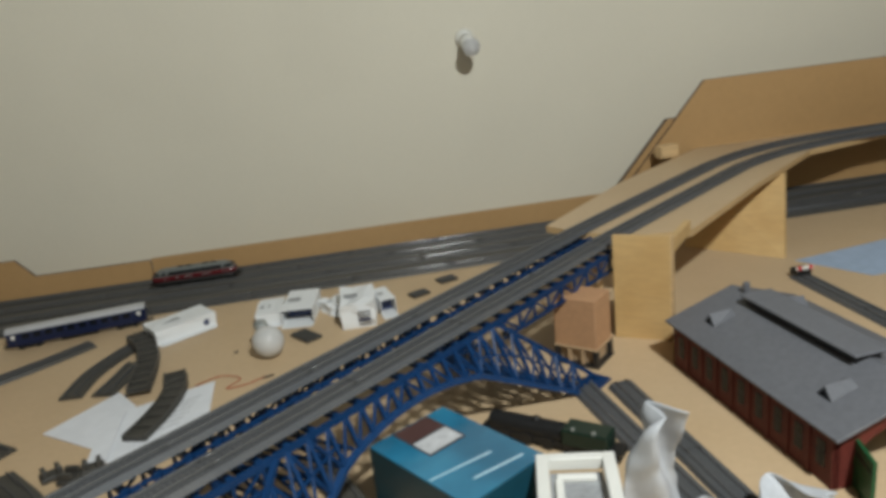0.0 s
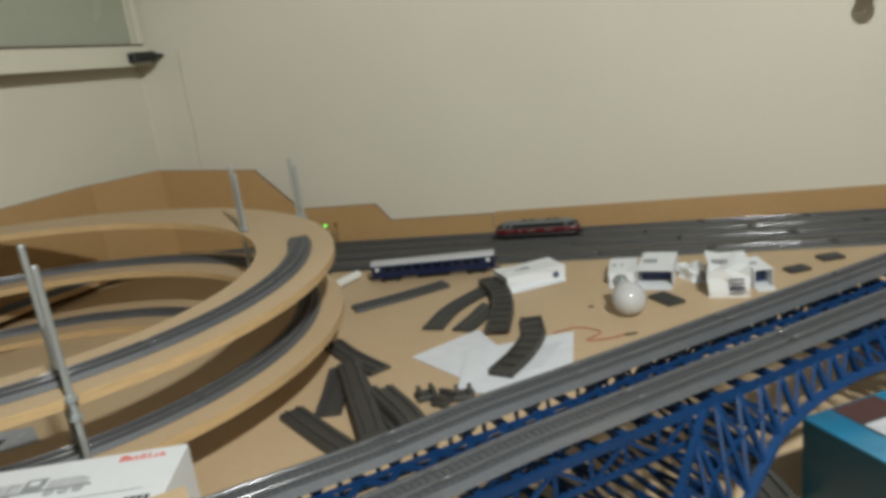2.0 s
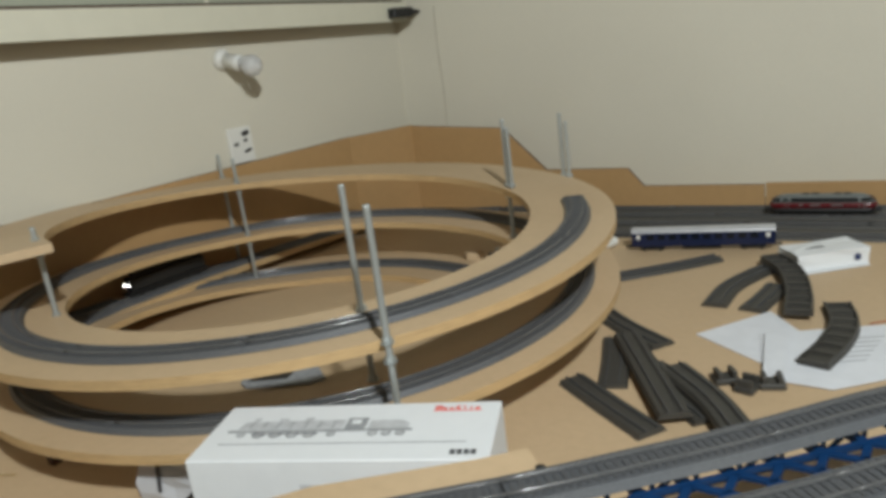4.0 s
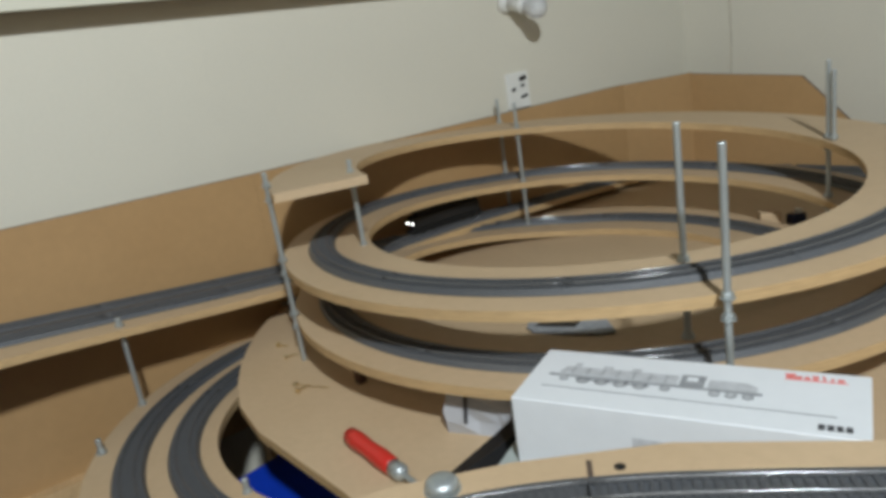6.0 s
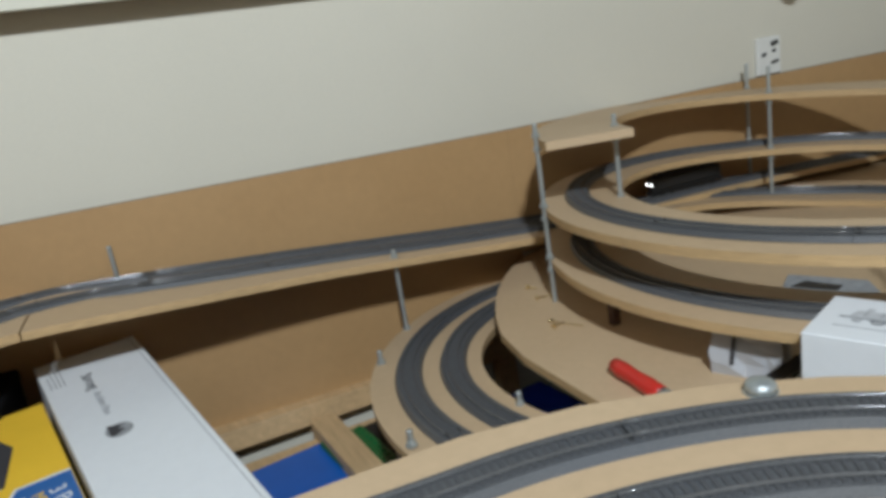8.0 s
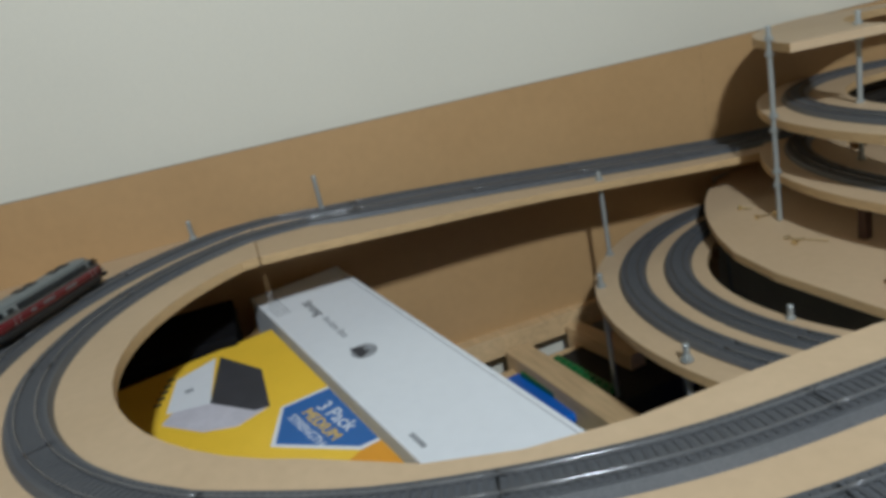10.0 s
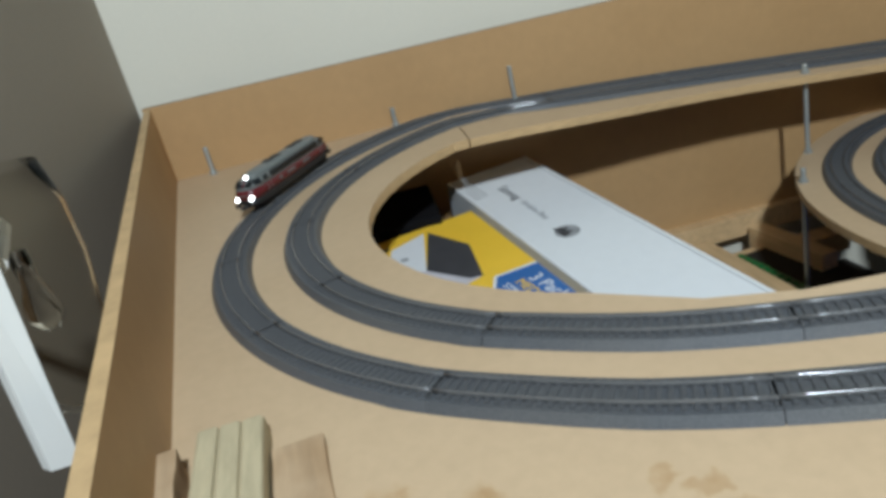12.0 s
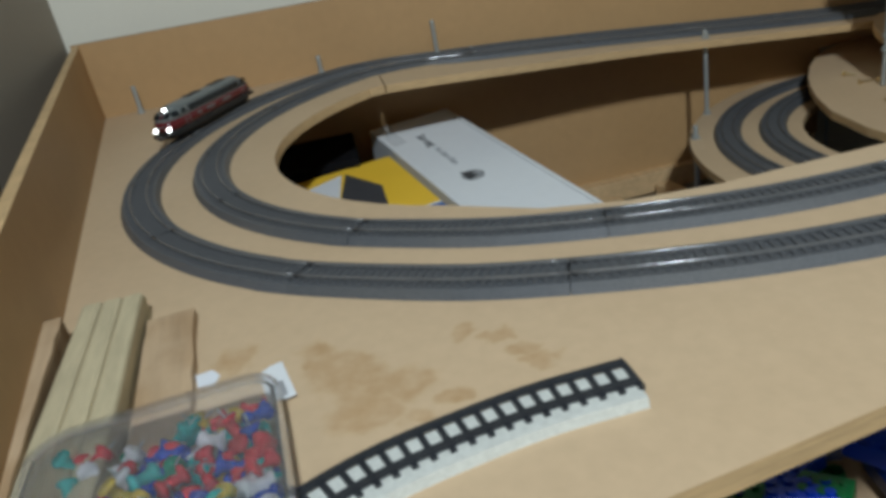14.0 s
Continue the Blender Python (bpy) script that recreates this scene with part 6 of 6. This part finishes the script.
# ---- wall fittings
def wall_lamp(m, label):
    """A lamp holder on a wall; the bulb points along local y, away from the wall."""
    t = thing("wall_lamp", label, "wall lamp", m, "wall lamps")
    r = Matrix.Rotation(-math.pi / 2, 4, "X")
    part("rose", lathe([(0.024, 0), (0.024, 0.008), (0.020, 0.014), (0.016, 0.018)], 24, turn=r), WHITEPL, t)
    part("holder", lathe([(0.016, 0.016), (0.0165, 0.045), (0.0185, 0.050), (0.0185, 0.058), (0.0, 0.058)], 24, turn=r), WHITEPL, t)
    bulb = part("bulb", lathe([(0.011, 0.055), (0.012, 0.062), (0.0185, 0.074), (0.0225, 0.086), (0.0225, 0.094), (0.018, 0.104), (0.009, 0.110), (0.0005, 0.1115)], 24, turn=r), HAZED, t)
    part("filament_stem", cyl(0.003, 0.022, (0, 0.058, 0), r, n=8), WHITEPL, bulb)
    return t


wall_lamp(pose(0.345, WALL_A, 0.490, 0, 0, 180) @ pose(0, 0, 0, -14), "unlit clear bulb in a white wall holder")
pl = along_b(1.958, 0.0, 0.476)
wall_lamp(pose(pl.x, pl.y, pl.z, 0, 0, -90 - 5.2 + 8) @ pose(0, 0, 0, -14), "unlit clear bulb in a white wall holder")
ps = along_b(1.963, 0.0, 0.283)
so = thing("socket_plate", "white wall socket plate with dark switches", "wall socket", pose(ps.x, ps.y, ps.z, 0, 0, -5.2))
part("plate", box((0.010, 0.066, 0.080), (0.005, 0, 0), bevel=0.002), WHITEPL, so)
for y, z, a, b in ((0.014, 0.026, 0.020, 0.010), (0.012, 0.010, 0.010, 0.006), (-0.016, 0.004, 0.012, 0.007), (0.014, -0.014, 0.020, 0.006)):
    part("slot", box((0.002, a, b), (0.0105, y, z), Matrix.Rotation(0.2, 4, "X")), BLACKPL, so)

# wall cabinet over the helix
cab = thing("wall_cabinet", "cream wall cabinet with sliding glass doors", "cabinet")
CZ, CD = 0.539, 0.058


def slab_b(s0, s1, o0, o1, z0, z1, name, mat, parent):
    q = [along_b(s0, o0), along_b(s1, o0), along_b(s1, o1), along_b(s0, o1)]
    bm = slab([(v.x, v.y) for v in q], z1, z1 - z0)
    for v in bm.verts:
        v.co.z -= 0.016 * ((v.co - B0).dot(BD) - 1.5)
    return part(name, bm, mat, parent)


CREAM = material("cream_cabinet_paint", (0.66, 0.64, 0.52), 0.5, spread=0.02, second_mix=0.15)
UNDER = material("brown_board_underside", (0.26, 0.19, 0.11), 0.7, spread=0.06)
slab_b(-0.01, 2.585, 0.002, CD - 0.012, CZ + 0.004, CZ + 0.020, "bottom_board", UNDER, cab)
slab_b(-0.01, 2.585, CD - 0.012, CD, CZ, CZ + 0.052, "front_rail", CREAM, cab)
slab_b(-0.01, 2.585, 0.002, 0.010, CZ + 0.021, 0.95, "back_board", CREAM, cab)
slab_b(2.567, 2.585, 0.012, CD - 0.013, CZ + 0.021, 0.95, "end_board", CREAM, cab)
slab_b(-0.01, 0.008, 0.012, CD - 0.013, CZ + 0.021, 0.95, "end_board", CREAM, cab)
slab_b(-0.01, 2.585, 0.002, CD, 0.951, 0.97, "top_board", CREAM, cab)
PANE = material("green_tinted_pane", (0.36, 0.38, 0.30), 0.25, spread=0.02, second_mix=0.1, bump=0)
for k in range(4):
    s0, s1 = 0.012 + k * 0.638, 0.012 + (k + 1) * 0.638
    dr = slab_b(s0, s1 - 0.003, CD - 0.020 - 0.006 * (k % 2), CD - 0.016 - 0.006 * (k % 2), CZ + 0.054, 0.945, "sliding_door", PANE, cab)
    slab_b(s1 - 0.012, s1 - 0.003, CD - 0.0155 - 0.006 * (k % 2), CD - 0.0145 - 0.006 * (k % 2), CZ + 0.054, 0.945, "door_edge", CREAM, dr)
slab_b(0.0, 2.575, CD - 0.010, CD - 0.004, CZ + 0.0525, CZ + 0.058, "door_track", PENCIL, cab)
plug_at = along_b(2.545, CD + 0.018, CZ + 0.005)
plug = thing("power_adapter", "black power adapter on the end of the cabinet rail", "adapter", pose(plug_at.x, plug_at.y, plug_at.z, 0, 0, 78))
part("body", box((0.075, 0.028, 0.026), (-0.01, 0, 0), bevel=0.003), BLACKPL, plug)
part("nose", cyl(0.011, 0.04, (0.025, 0, 0), Matrix.Rotation(math.pi / 2, 4, "Y"), r2=0.004, n=12), BLACKPL, plug)
cable = smooth_path([(-1.366, WALL_A - 0.003, 0.550), (-1.369, WALL_A - 0.003, 0.44), (-1.366, WALL_A - 0.003, 0.33), (-1.370, WALL_A - 0.003, 0.214)], 8)
t = thing("wall_cable", "thin pale cable hanging down the wall", "cable")
part("cord", sweep(cable, [(0.0025 * math.cos(k * math.pi / 4), 0.0025 * math.sin(k * math.pi / 4)) for k in range(8)]), CABLE, t)

# ---- glass wall lamp behind the end panel
t = thing("glass_wall_lamp", "unlit wall lamp with a clear glass shade and white plate", "wall lamp", pose(-0.938, -0.620, 0.185))
bm = bmesh.new()
edge = ((0.061, 0.032, 0.180), (0.063, 0.031, 0.129), (0.067, 0.025, 0.006), (0.071, 0.021, 0.002), (0.078, 0.014, 0.006), (0.075, 0.016, 0.085), (0.072, 0.019, 0.180))
front = [bm.verts.new(q) for q in edge]
back = [bm.verts.new((x - 0.006, y - 0.006, z)) for x, y, z in edge]
bm.faces.new(front)
bm.faces.new(back[::-1])
for k in range(len(edge)):
    bm.faces.new((front[k], front[k - 1], back[k - 1], back[k]))
bmesh.ops.recalc_face_normals(bm, faces=bm.faces)
part("plate", bm, WHITEPL, t)
SHADE = [(0.018, 0.0), (0.025, 0.020), (0.033, 0.055), (0.0375, 0.095), (0.0375, 0.130), (0.032, 0.158)]
part("shade", lathe(SHADE + [(r - 0.002, max(z, 0.002)) for r, z in SHADE[::-1]], 28, at=(-0.034, 0, -0.012)), THINGLASS, t)
part("bulb", lathe([(0.0, 0.0), (0.006, 0.003), (0.011, 0.012), (0.010, 0.024), (0.006, 0.036), (0.006, 0.056), (0.0, 0.056)], 20, at=(-0.034, 0, 0.040)), CLEAR, t)
part("arm", bar((-0.034, 0.0, 0.112), (-0.034, -0.108, 0.112), 0.012, n=10), WHITEPL, t)
part("stay", bar((0.053, 0.026, 0.112), (-0.034, 0.0, 0.112), 0.008, n=8), WHITEPL, t)
